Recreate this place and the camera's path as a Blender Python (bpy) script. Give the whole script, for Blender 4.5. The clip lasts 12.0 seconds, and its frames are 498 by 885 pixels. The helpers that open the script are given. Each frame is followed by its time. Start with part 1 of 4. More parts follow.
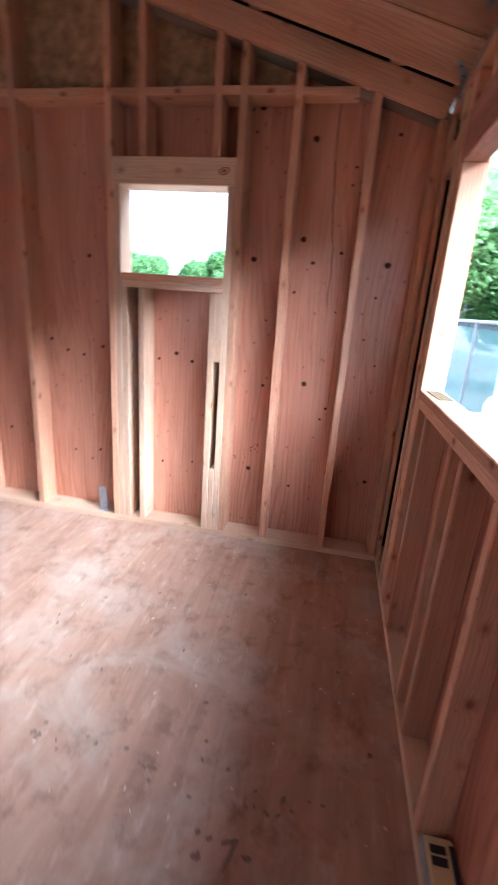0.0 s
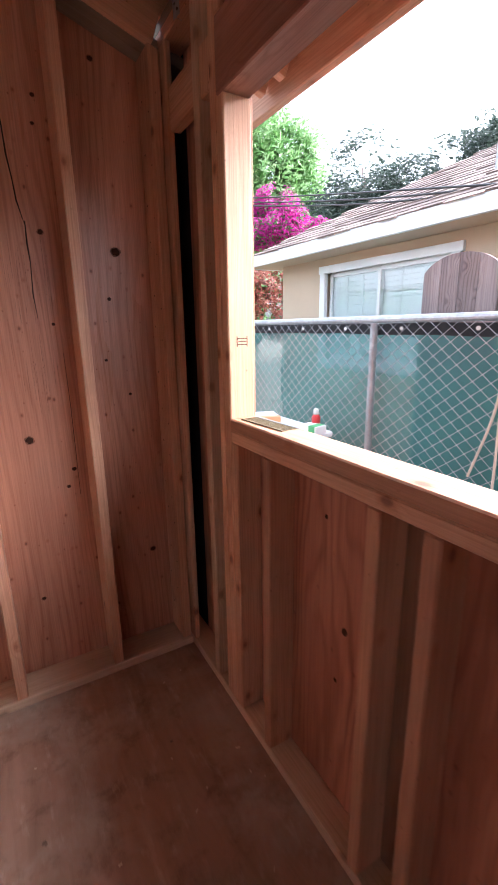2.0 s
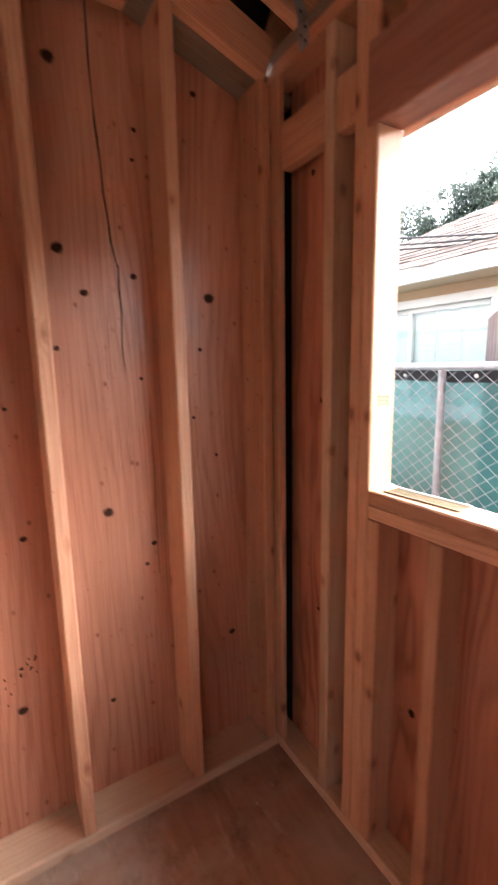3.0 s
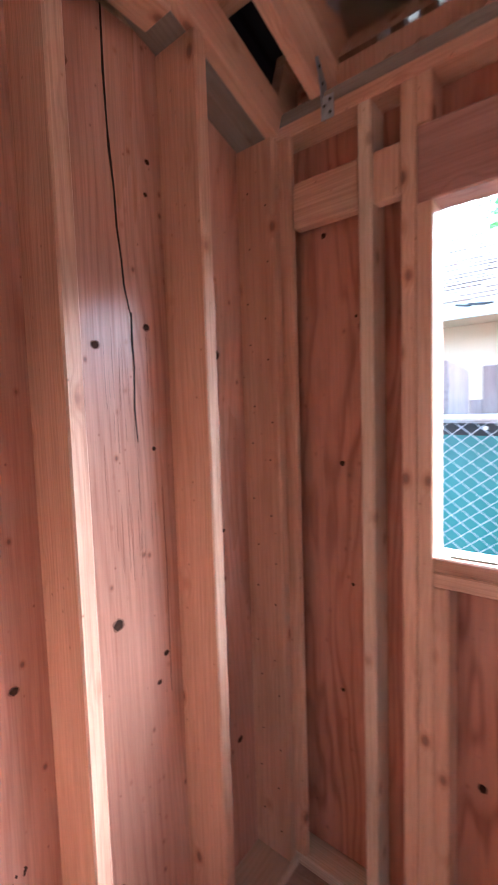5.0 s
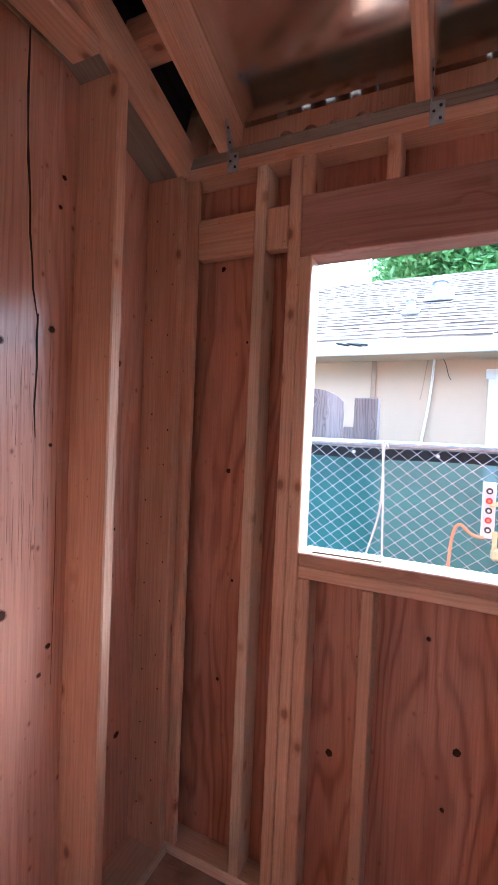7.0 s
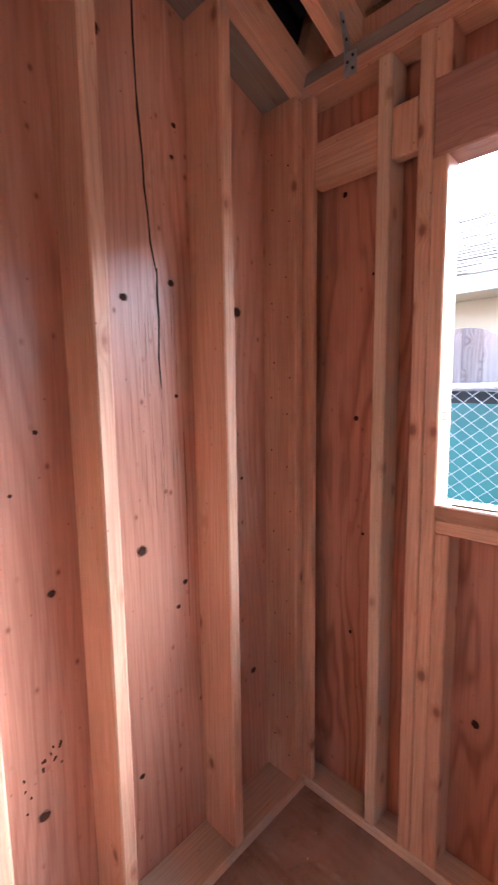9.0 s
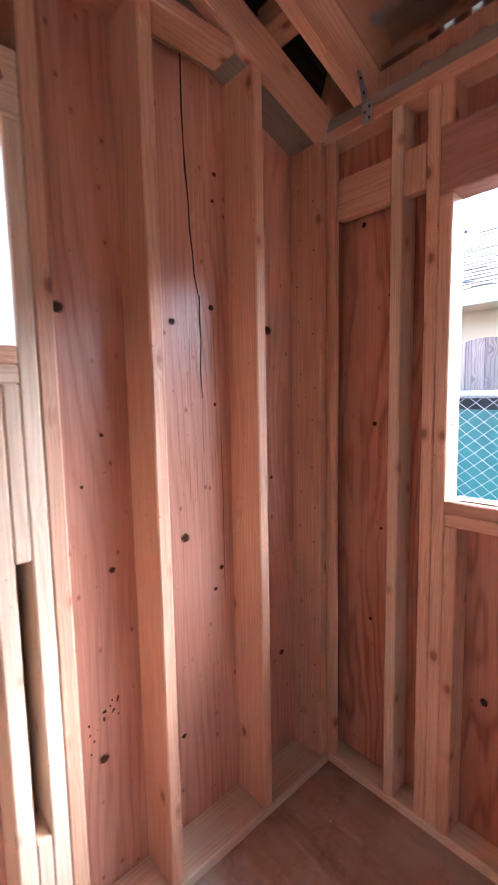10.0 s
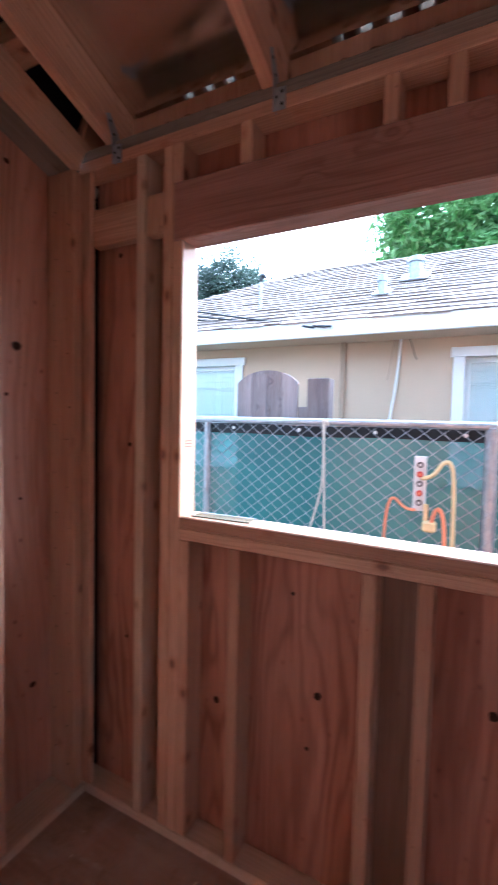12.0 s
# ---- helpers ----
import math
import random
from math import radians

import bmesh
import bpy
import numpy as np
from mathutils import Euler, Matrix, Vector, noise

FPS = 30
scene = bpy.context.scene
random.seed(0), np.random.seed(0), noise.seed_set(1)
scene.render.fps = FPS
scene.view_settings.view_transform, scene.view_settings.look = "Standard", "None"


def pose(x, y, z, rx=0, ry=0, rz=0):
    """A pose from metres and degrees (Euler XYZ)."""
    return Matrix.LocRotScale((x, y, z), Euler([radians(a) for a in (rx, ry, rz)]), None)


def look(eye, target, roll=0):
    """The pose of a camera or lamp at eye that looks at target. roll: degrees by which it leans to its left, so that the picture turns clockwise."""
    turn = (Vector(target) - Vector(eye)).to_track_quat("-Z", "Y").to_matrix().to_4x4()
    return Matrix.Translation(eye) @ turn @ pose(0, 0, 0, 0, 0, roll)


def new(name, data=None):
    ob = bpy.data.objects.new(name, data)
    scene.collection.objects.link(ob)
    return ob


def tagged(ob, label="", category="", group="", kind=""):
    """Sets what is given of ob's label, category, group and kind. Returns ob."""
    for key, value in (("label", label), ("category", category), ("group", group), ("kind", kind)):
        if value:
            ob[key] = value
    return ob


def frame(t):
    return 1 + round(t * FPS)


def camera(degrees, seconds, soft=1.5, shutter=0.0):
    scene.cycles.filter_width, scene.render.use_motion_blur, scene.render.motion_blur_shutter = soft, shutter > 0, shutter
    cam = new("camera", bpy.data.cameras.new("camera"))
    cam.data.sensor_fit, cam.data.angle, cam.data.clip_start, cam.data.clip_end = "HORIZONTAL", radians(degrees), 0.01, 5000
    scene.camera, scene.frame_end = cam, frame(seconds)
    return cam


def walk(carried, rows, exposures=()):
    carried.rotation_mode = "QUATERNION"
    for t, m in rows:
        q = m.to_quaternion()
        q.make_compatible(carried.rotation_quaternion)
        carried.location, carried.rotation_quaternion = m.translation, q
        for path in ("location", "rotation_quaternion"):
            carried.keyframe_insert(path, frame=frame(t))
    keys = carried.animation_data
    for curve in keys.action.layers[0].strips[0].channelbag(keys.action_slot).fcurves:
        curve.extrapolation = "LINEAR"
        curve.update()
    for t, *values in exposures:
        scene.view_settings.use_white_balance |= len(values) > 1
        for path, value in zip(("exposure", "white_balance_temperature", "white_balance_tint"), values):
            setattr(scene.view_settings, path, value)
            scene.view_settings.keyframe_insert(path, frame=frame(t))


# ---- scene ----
cam = camera(59.1, 12.0, shutter=0.4)
PATH = [
    (0, (0.22, 0.268, 1.403), (-0.114, 2.148, 0.81), 4.1),
    (0.5, (0.072, 0.455, 1.369), (0.027, 2.379, 0.822), -6.7),
    (1, (0.01, 0.598, 1.34), (0.429, 2.463, 0.75), -0.7),
    (1.5, (-0.085, 0.804, 1.405), (0.76, 2.539, 0.88), 2.8),
    (2, (-0.009, 1.081, 1.383), (0.948, 2.761, 0.871), -0.9),
    (2.5, (-0.008, 1.293, 1.383), (0.948, 2.976, 0.88), -1.8),
    (3, (-0.228, 1.474, 1.432), (0.782, 3.166, 1.089), -1.1),
    (3.2, (-0.298, 1.536, 1.455), (0.713, 3.234, 1.145), -1.1),
    (4.8, (-0.443, 1.962, 1.471), (1.006, 3.327, 1.284), -2.5),
    (5, (-0.519, 1.946, 1.49), (1.04, 3.191, 1.342), -1.8),
    (5.5, (-0.659, 1.9, 1.492), (1.126, 2.794, 1.369), 1.8),
    (6, (-0.668, 1.888, 1.491), (1.14, 2.738, 1.396), 1.9),
    (6.5, (-0.643, 1.877, 1.487), (1.158, 2.743, 1.416), 2.2),
    (6.7, (-0.636, 1.865, 1.478), (1.179, 2.703, 1.422), 2.5),
    (8.5, (-0.594, 1.872, 1.429), (1.054, 2.979, 1.185), -0.5),
    (9, (-0.546, 1.833, 1.417), (0.883, 3.211, 1.175), -0.8),
    (9.5, (-0.543, 1.78, 1.409), (0.769, 3.271, 1.173), -1.3),
    (10, (-0.672, 1.709, 1.424), (0.664, 3.183, 1.215), -1.1),
    (10.5, (-0.801, 1.65, 1.446), (0.581, 3.085, 1.277), -3.3),
    (11, (-0.801, 1.584, 1.464), (0.783, 2.795, 1.304), -0.9),
    (11.5, (-0.652, 1.536, 1.447), (0.97, 2.697, 1.302), -0.8),
    (12, (-0.532, 1.43, 1.43), (1.241, 2.349, 1.314), 1.3),
]
walk(cam, [(t, look(eye, target, roll)) for t, eye, target, roll in PATH],
     [(0, 3.74, 4950, 6), (1, 3.7, 4900, 9), (2, 3.0, 5750, 15), (2.5, 2.9, 5850, 15), (3, 3.62, 6300, 13), (5, 4.36, 4550, 1), (5.5, 3.91, 4600, 2), (6.5, 3.77, 4550, 3), (8.5, 4.23, 4800, 4), (9, 4.23, 4850, 5), (10.5, 4.13, 4700, 4), (11.5, 3.68, 4600, 4), (12, 3.28, 4620, 4)])

# ---- world, sun, exposure ----
world = bpy.data.worlds.new("overcast_sky")
scene.world = world
world.use_nodes = True
wn, wl = world.node_tree.nodes, world.node_tree.links
sky = wn.new("ShaderNodeTexSky")
sky.sky_type, sky.sun_disc = "NISHITA", False
sky.sun_elevation, sky.sun_rotation = radians(36), radians(111)
sky.air_density, sky.dust_density, sky.ozone_density = 1.0, 6.0, 1.0
pale = wn.new("ShaderNodeHueSaturation")
pale.inputs["Saturation"].default_value = 0.25
wl.new(sky.outputs[0], pale.inputs["Color"])
wl.new(pale.outputs[0], wn["Background"].inputs["Color"])
wn["Background"].inputs["Strength"].default_value = 0.15
sun = new("sun", bpy.data.lights.new("sun", "SUN"))
sun.data.energy, sun.data.angle, sun.data.color = 0.5, radians(90), (1.0, 0.97, 0.94)
sun.matrix_world = look((9, -3.5, 7.0), (0, 0, 0))


# ---- materials ----
def material(name):
    m = bpy.data.materials.new(name)
    m.use_nodes = True
    n, l = m.node_tree.nodes, m.node_tree.links
    return m, n, l, n["Principled BSDF"]


def ramp(n, stops):
    r = n.new("ShaderNodeValToRGB")
    e = r.color_ramp.elements
    while len(e) < len(stops):
        e.new(0.5)
    for k, (p, c) in zip(e, stops):
        k.position, k.color = p, (*c, 1) if len(c) == 3 else c
    return r


def mixed(n, l, kind, fac, a, b):
    x = n.new("ShaderNodeMix")
    x.data_type, x.blend_type = "RGBA", kind
    for sock, v in ((x.inputs[0], fac), (x.inputs[6], a), (x.inputs[7], b)):
        if hasattr(v, "links"):
            l.new(v, sock)
        elif isinstance(v, tuple):
            sock.default_value = (*v, 1)
        else:
            sock.default_value = v
    return x.outputs[2]


def coords(n, l, scale, shift=True):
    """Object coordinates, scaled, with an offset of each object's own."""
    c, mp = n.new("ShaderNodeTexCoord"), n.new("ShaderNodeMapping")
    mp.inputs["Scale"].default_value = scale
    l.new(c.outputs["Object"], mp.inputs["Vector"])
    if shift:
        o, mu = n.new("ShaderNodeObjectInfo"), n.new("ShaderNodeVectorMath")
        mu.operation = "SCALE"
        mu.inputs[0].default_value = (31, 17, 23)
        l.new(o.outputs["Random"], mu.inputs["Scale"])
        l.new(mu.outputs[0], mp.inputs["Location"])
    return mp.outputs[0]


def noise_tex(n, l, vec, scale, detail=4, rough=0.55, distortion=0.0):
    t = n.new("ShaderNodeTexNoise")
    t.inputs["Scale"].default_value, t.inputs["Detail"].default_value = scale, detail
    t.inputs["Roughness"].default_value, t.inputs["Distortion"].default_value = rough, distortion
    l.new(vec, t.inputs["Vector"])
    return t.outputs["Fac"]


def calc(n, l, kind, a, b=None, c=None):
    """A Math node on values or sockets."""
    x = n.new("ShaderNodeMath")
    x.operation = kind
    for sock, v in zip(x.inputs, (a, b, c)):
        if hasattr(v, "links"):
            l.new(v, sock)
        elif v is not None:
            sock.default_value = v
    return x.outputs[0]


def wood(name, pale_c, deep_c, rough=0.55, ring=80.0, sway=1.6, lined=0.3, knots=0.5, pins=0.0, spread=0.25, bump=0.25, grime=0.3, figure=(6, 6, 0.7)):
    """Sawn softwood whose grain runs along the piece's own z axis: growth rings that sway and bend round the knots."""
    m, n, l, b = material(name)
    own = coords(n, l, (1, 1, 1))
    sep = n.new("ShaderNodeSeparateXYZ")
    l.new(own, sep.inputs[0])
    across = calc(n, l, "MULTIPLY_ADD", sep.outputs[1], 0.9, sep.outputs[0])
    bend = noise_tex(n, l, coords(n, l, figure), 1.0, 3, 0.45)
    phase = calc(n, l, "MULTIPLY_ADD", across, ring, calc(n, l, "MULTIPLY", bend, sway * 8))
    marks = []
    for size, strength, reach in (((10, 10, 6.5), knots, 0.1), ((17, 17, 12), pins, 0.07), ((25, 25, 20), max(knots, pins) * 0.8, 0.045)):
        if strength:
            v = n.new("ShaderNodeTexVoronoi")
            v.inputs["Scale"].default_value = 1.0
            l.new(coords(n, l, size), v.inputs["Vector"])
            marks.append((v.outputs["Distance"], strength, reach))
    if knots:
        near = ramp(n, [(0.0, (1, 1, 1)), (0.4, (0, 0, 0))])
        near.color_ramp.interpolation = "EASE"
        l.new(marks[0][0], near.inputs["Fac"])
        phase = calc(n, l, "MULTIPLY_ADD", near.outputs[0], 1.5, phase)
    wave = calc(n, l, "MULTIPLY_ADD", calc(n, l, "SINE", calc(n, l, "MULTIPLY", phase, 6.2832)), 0.5, 0.5)
    late = calc(n, l, "POWER", wave, 2.5)
    broad = noise_tex(n, l, coords(n, l, (5, 5, 0.6)), 1.0, 4, 0.55, 0.4)
    faded = ramp(n, [(0.36, (0.25, 0.25, 0.25)), (0.64, (1, 1, 1))])
    l.new(noise_tex(n, l, coords(n, l, (4, 4, 1.2)), 1.0, 2, 0.5), faded.inputs["Fac"])
    late = calc(n, l, "MULTIPLY", late, faded.outputs[0])
    base = ramp(n, [(0.22, deep_c), (0.6, pale_c)])
    l.new(calc(n, l, "MULTIPLY_ADD", late, -lined, broad), base.inputs["Fac"])
    fine = noise_tex(n, l, coords(n, l, (1, 1, 0.02)), 240, 3, 0.6)
    fibre = ramp(n, [(0.33, (0.8, 0.74, 0.7)), (0.6, (1, 1, 1))])
    l.new(fine, fibre.inputs["Fac"])
    col = mixed(n, l, "MULTIPLY", 0.8, base.outputs[0], fibre.outputs[0])
    o = n.new("ShaderNodeObjectInfo")
    tone = ramp(n, [(0, (1 - spread, 1 - spread * 1.15, 1 - spread * 1.25)), (0.5, (1, 1, 1)), (1, (1 + spread * 0.3, 1 + spread * 0.35, 1 + spread * 0.4))])
    l.new(o.outputs["Random"], tone.inputs["Fac"])
    col = mixed(n, l, "MULTIPLY", 1.0, col, tone.outputs[0])
    if grime:
        blot = ramp(n, [(0.45, (1, 1, 1)), (0.72, (0.66, 0.58, 0.53))])
        l.new(noise_tex(n, l, coords(n, l, (3.4, 3.4, 1.3)), 1.0, 6, 0.62), blot.inputs["Fac"])
        col = mixed(n, l, "MULTIPLY", grime, col, blot.outputs[0])
    for dist, strength, reach in marks:
        k = ramp(n, [(reach * 0.55, (0.2, 0.09, 0.06)), (reach * 0.9, (0.42, 0.24, 0.16)), (reach * 1.25, (0.8, 0.66, 0.58)), (reach * 2.2, (1, 1, 1))])
        l.new(dist, k.inputs["Fac"])
        col = mixed(n, l, "MULTIPLY", strength, col, k.outputs[0])
    l.new(col, b.inputs["Base Color"])
    rr = ramp(n, [(0.2, (rough + 0.12,) * 3), (0.8, (rough - 0.1,) * 3)])
    l.new(broad, rr.inputs["Fac"])
    l.new(rr.outputs[0], b.inputs["Roughness"])
    bp = n.new("ShaderNodeBump")
    bp.inputs["Strength"].default_value, bp.inputs["Distance"].default_value = bump, 0.0015
    l.new(calc(n, l, "MULTIPLY_ADD", late, 0.6, fine), bp.inputs["Height"])
    l.new(bp.outputs[0], b.inputs["Normal"])
    return m


def painted(name, colour, rough=0.6, metal=0.0, vary=0.15, scale=6.0, bump=0.1, grain=80.0):
    """A plain coat with soft stains and a fine grain."""
    m, n, l, b = material(name)
    c = n.new("ShaderNodeTexCoord").outputs["Object"]
    r = ramp(n, [(0.3, tuple(v * (1 - vary) for v in colour)), (0.7, tuple(min(1, v * (1 + vary * 0.4)) for v in colour))])
    l.new(noise_tex(n, l, c, scale, 5, 0.6), r.inputs["Fac"])
    l.new(r.outputs[0], b.inputs["Base Color"])
    b.inputs["Roughness"].default_value, b.inputs["Metallic"].default_value = rough, metal
    bp = n.new("ShaderNodeBump")
    bp.inputs["Strength"].default_value, bp.inputs["Distance"].default_value = bump, 0.002
    l.new(noise_tex(n, l, c, grain, 3), bp.inputs["Height"])
    l.new(bp.outputs[0], b.inputs["Normal"])
    return m


FIR = wood("fir_stud", (0.74, 0.43, 0.265), (0.55, 0.255, 0.145), 0.55, 75, 1.4, 0.15, 0.75, 0, 0.24, 0.25, 0.3)
FIR_PALE = wood("fresh_or_lit_stud", (0.75, 0.55, 0.38), (0.6, 0.39, 0.25), 0.55, 70, 1.4, 0.15, 0.5, 0, 0.1, 0.25, 0.3)
PLY = wood("plywood_sheathing", (0.67, 0.34, 0.22), (0.46, 0.19, 0.11), 0.32, 34, 1.7, 0.2, 0, 0.7, 0.1, 0.3, 0.35, (3.5, 3.5, 0.5))
PLY_RED = wood("red_plywood", (0.67, 0.3, 0.185), (0.4, 0.145, 0.08), 0.5, 24, 1.3, 0.33, 0, 0.4, 0.1, 0.25, 0.3, (5, 5, 0.9))
HEADER_WOOD = wood("header_timber", (0.46, 0.23, 0.165), (0.33, 0.145, 0.095), 0.6, 30, 1.4, 0.3, 0.2, 0, 0.1, 0.25, 0.3)
GREY_WOOD = wood("weathered_board", (0.36, 0.3, 0.235), (0.21, 0.17, 0.135), 0.8, 60, 1.2, 0.12, 0.4, 0, 0.15, 0.3, 0.6)
BROWN_PLY = wood("brown_sheathing", (0.4, 0.25, 0.175), (0.27, 0.155, 0.105), 0.6, 40, 1.0, 0.2, 0, 0.3, 0.1, 0.25, 0.4)
FENCE_WOOD = wood("weathered_fence", (0.33, 0.27, 0.26), (0.15, 0.12, 0.125), 0.85, 60, 1.2, 0.25, 0.25, 0, 0.3, 0.4, 0.8)
OSB = painted("strand_board", (0.5, 0.31, 0.16), 0.7, 0, 0.55, 16, 0.4, 50)
KNOT = painted("knot_wood", (0.07, 0.03, 0.018), 0.85, 0, 0.4, 60)
KNOT.node_tree.nodes["Principled BSDF"].inputs["Specular IOR Level"].default_value = 0.1
CHECK = painted("drying_check", (0.17, 0.075, 0.045), 0.9, 0, 0.3, 60)
CRACK = painted("crack_shadow", (0.03, 0.013, 0.008), 0.9, 0, 0.2, 60)
# black of the underlayment, and of strips that darken unlit gaps
FELT_AND_GAP = painted("felt_and_gap_black", (0.012, 0.012, 0.013), 0.95)
GALV = painted("galvanised_steel", (0.42, 0.44, 0.47), 0.45, 0.7, 0.25, 30)
WHITE = painted("white_paint", (0.78, 0.79, 0.78), 0.5, 0, 0.08, 3)
STUCCO = painted("tan_stucco", (0.56, 0.43, 0.31), 0.9, 0, 0.08, 1.2, 0.5, 60)
SOIL = painted("bare_ground", (0.24, 0.2, 0.155), 0.95, 0, 0.35, 2, 0.6, 30)


def foil_material():
    m, n, l, b = material("foil_deck")
    c = n.new("ShaderNodeTexCoord").outputs["Object"]
    r = ramp(n, [(0.3, (0.72, 0.68, 0.65)), (0.7, (0.84, 0.8, 0.77))])
    l.new(noise_tex(n, l, c, 5, 6, 0.65), r.inputs["Fac"])
    l.new(r.outputs[0], b.inputs["Base Color"])
    b.inputs["Metallic"].default_value = 1.0
    rr = ramp(n, [(0.3, (0.11,) * 3), (0.75, (0.18,) * 3)])
    l.new(noise_tex(n, l, c, 14, 5, 0.6), rr.inputs["Fac"])
    l.new(rr.outputs[0], b.inputs["Roughness"])
    bp = n.new("ShaderNodeBump")
    bp.inputs["Strength"].default_value, bp.inputs["Distance"].default_value = 0.035, 0.003
    l.new(noise_tex(n, l, c, 18, 4), bp.inputs["Height"])
    l.new(bp.outputs[0], b.inputs["Normal"])
    return m


def floor_material():
    m, n, l, b = material("subfloor_plywood")
    c = n.new("ShaderNodeTexCoord").outputs["Object"]
    mp = n.new("ShaderNodeMapping")
    mp.inputs["Scale"].default_value = (1, 0.12, 1)
    mp.inputs["Rotation"].default_value = (0, 0, radians(-8))
    l.new(c, mp.inputs["Vector"])
    g = ramp(n, [(0.3, (0.33, 0.19, 0.13)), (0.7, (0.46, 0.285, 0.2))])
    l.new(noise_tex(n, l, mp.outputs[0], 16, 5, 0.6, 0.8), g.inputs["Fac"])
    dust = ramp(n, [(0.47, (0, 0, 0)), (0.68, (1, 1, 1))])
    l.new(noise_tex(n, l, c, 2.3, 7, 0.68, 0.5), dust.inputs["Fac"])
    col = mixed(n, l, "MIX", dust.outputs[0], g.outputs[0], (0.48, 0.37, 0.29))
    dark = ramp(n, [(0.52, (1, 1, 1)), (0.74, (0.42, 0.33, 0.29))])
    l.new(noise_tex(n, l, c, 9, 6, 0.7, 0.3), dark.inputs["Fac"])
    col = mixed(n, l, "MULTIPLY", 0.75, col, dark.outputs[0])
    scuff = ramp(n, [(0.56, (0, 0, 0)), (0.72, (0.5, 0.5, 0.5))])
    mp2 = n.new("ShaderNodeMapping")
    mp2.inputs["Scale"].default_value = (5, 1.6, 1)
    mp2.inputs["Rotation"].default_value = (0, 0, radians(24))
    l.new(c, mp2.inputs["Vector"])
    l.new(noise_tex(n, l, mp2.outputs[0], 4, 6, 0.72), scuff.inputs["Fac"])
    col = mixed(n, l, "MIX", scuff.outputs[0], col, (0.62, 0.5, 0.4))
    l.new(col, b.inputs["Base Color"])
    b.inputs["Roughness"].default_value = 0.55
    bp = n.new("ShaderNodeBump")
    bp.inputs["Strength"].default_value, bp.inputs["Distance"].default_value = 0.2, 0.002
    l.new(noise_tex(n, l, c, 40, 6, 0.7), bp.inputs["Height"])
    l.new(bp.outputs[0], b.inputs["Normal"])
    return m


FOIL, SUBFLOOR = foil_material(), floor_material()


# ---- building helpers ----
def mesh_of(bm, name, mat):
    me = bpy.data.meshes.new(name)
    bm.to_mesh(me)
    bm.free()
    me.materials.append(mat)
    return me


def part(name, bm, mat, parent=None, label="", at=None):
    ob = new(name, mesh_of(bm, name, mat))
    if at is not None:
        ob.matrix_world = at
    if parent:
        ob.parent = parent
    if label:
        ob["label"] = label
    return ob


def holder(name, label, category="", kind="", group="", at=None):
    ob = new(name)
    if at is not None:
        ob.matrix_world = at
    return tagged(ob, label, category, group, kind)


def box_bm(dx, dy, dz, bevel=0.0):
    bm = bmesh.new()
    bmesh.ops.create_cube(bm, size=1, matrix=Matrix.Diagonal((dx, dy, dz, 1)))
    if bevel:
        bmesh.ops.bevel(bm, geom=bm.edges[:], offset=bevel, segments=1, affect="EDGES")
    return bm


def cyl_bm(r, depth, seg=12, r2=None, cap=True):
    bm = bmesh.new()
    bmesh.ops.create_cone(bm, cap_ends=cap, segments=seg, radius1=r, radius2=r if r2 is None else r2, depth=depth)
    return bm


def lumber(name, x, y, z, mat, parent, label="", bevel=0.004, top=None, upright=False):
    """A sawn piece between three pairs of limits; its grain runs along its longest side. top: a sloping cut, height by x."""
    size = [x[1] - x[0], y[1] - y[0], z[1] - z[0]]
    mid = Vector(((x[0] + x[1]) / 2, (y[0] + y[1]) / 2, (z[0] + z[1]) / 2))
    axis = 2 if upright else size.index(max(size))
    if axis == 0:
        turn, dims = pose(0, 0, 0, 0, 90, 0), (size[2], size[1], size[0])
    elif axis == 1:
        turn, dims = pose(0, 0, 0, -90, 0, 0), (size[0], size[2], size[1])
    else:
        turn, dims = Matrix(), size
    bm = box_bm(*dims, min(bevel, min(dims) * 0.2))
    if top:
        for v in bm.verts:
            if v.co.z > 0:
                v.co.z += top(v.co.x + mid.x) - z[1]
    return part(name, bm, mat, parent, label, Matrix.Translation(mid) @ turn)


def beam(name, a, b, width, depth, mat, parent, label="", bevel=0.0025):
    """A sawn piece from a to b along the centre of its section; depth is measured in the upright plane."""
    a, b = Vector(a), Vector(b)
    way = (b - a).normalized()
    side = way.cross(Vector((0, 0, 1))).normalized()
    up = side.cross(way)
    m = Matrix((side, up, way)).transposed().to_4x4()
    m.translation = (a + b) / 2
    return part(name, box_bm(width, depth, (b - a).length, bevel), mat, parent, label, m)


def tube(name, points, r, mat, parent=None, label="", seg=6):
    """A round cord or pipe along a smooth line through the points."""
    cu = bpy.data.curves.new(name, "CURVE")
    cu.dimensions, cu.bevel_depth, cu.bevel_resolution, cu.use_fill_caps = "3D", r, 2, True
    sp = cu.splines.new("NURBS")
    sp.points.add(len(points) - 1)
    for p, q in zip(sp.points, points):
        p.co = (*q, 1)
    sp.use_endpoint_u, sp.order_u, sp.resolution_u = True, min(4, len(points)), 8
    cu.materials.append(mat)
    tmp = new(name, cu)
    me = bpy.data.meshes.new_from_object(tmp.evaluated_get(bpy.context.evaluated_depsgraph_get()))
    bpy.data.objects.remove(tmp)
    ob = new(name, me)
    if parent:
        ob.parent = parent
    if label:
        ob["label"] = label
    return ob


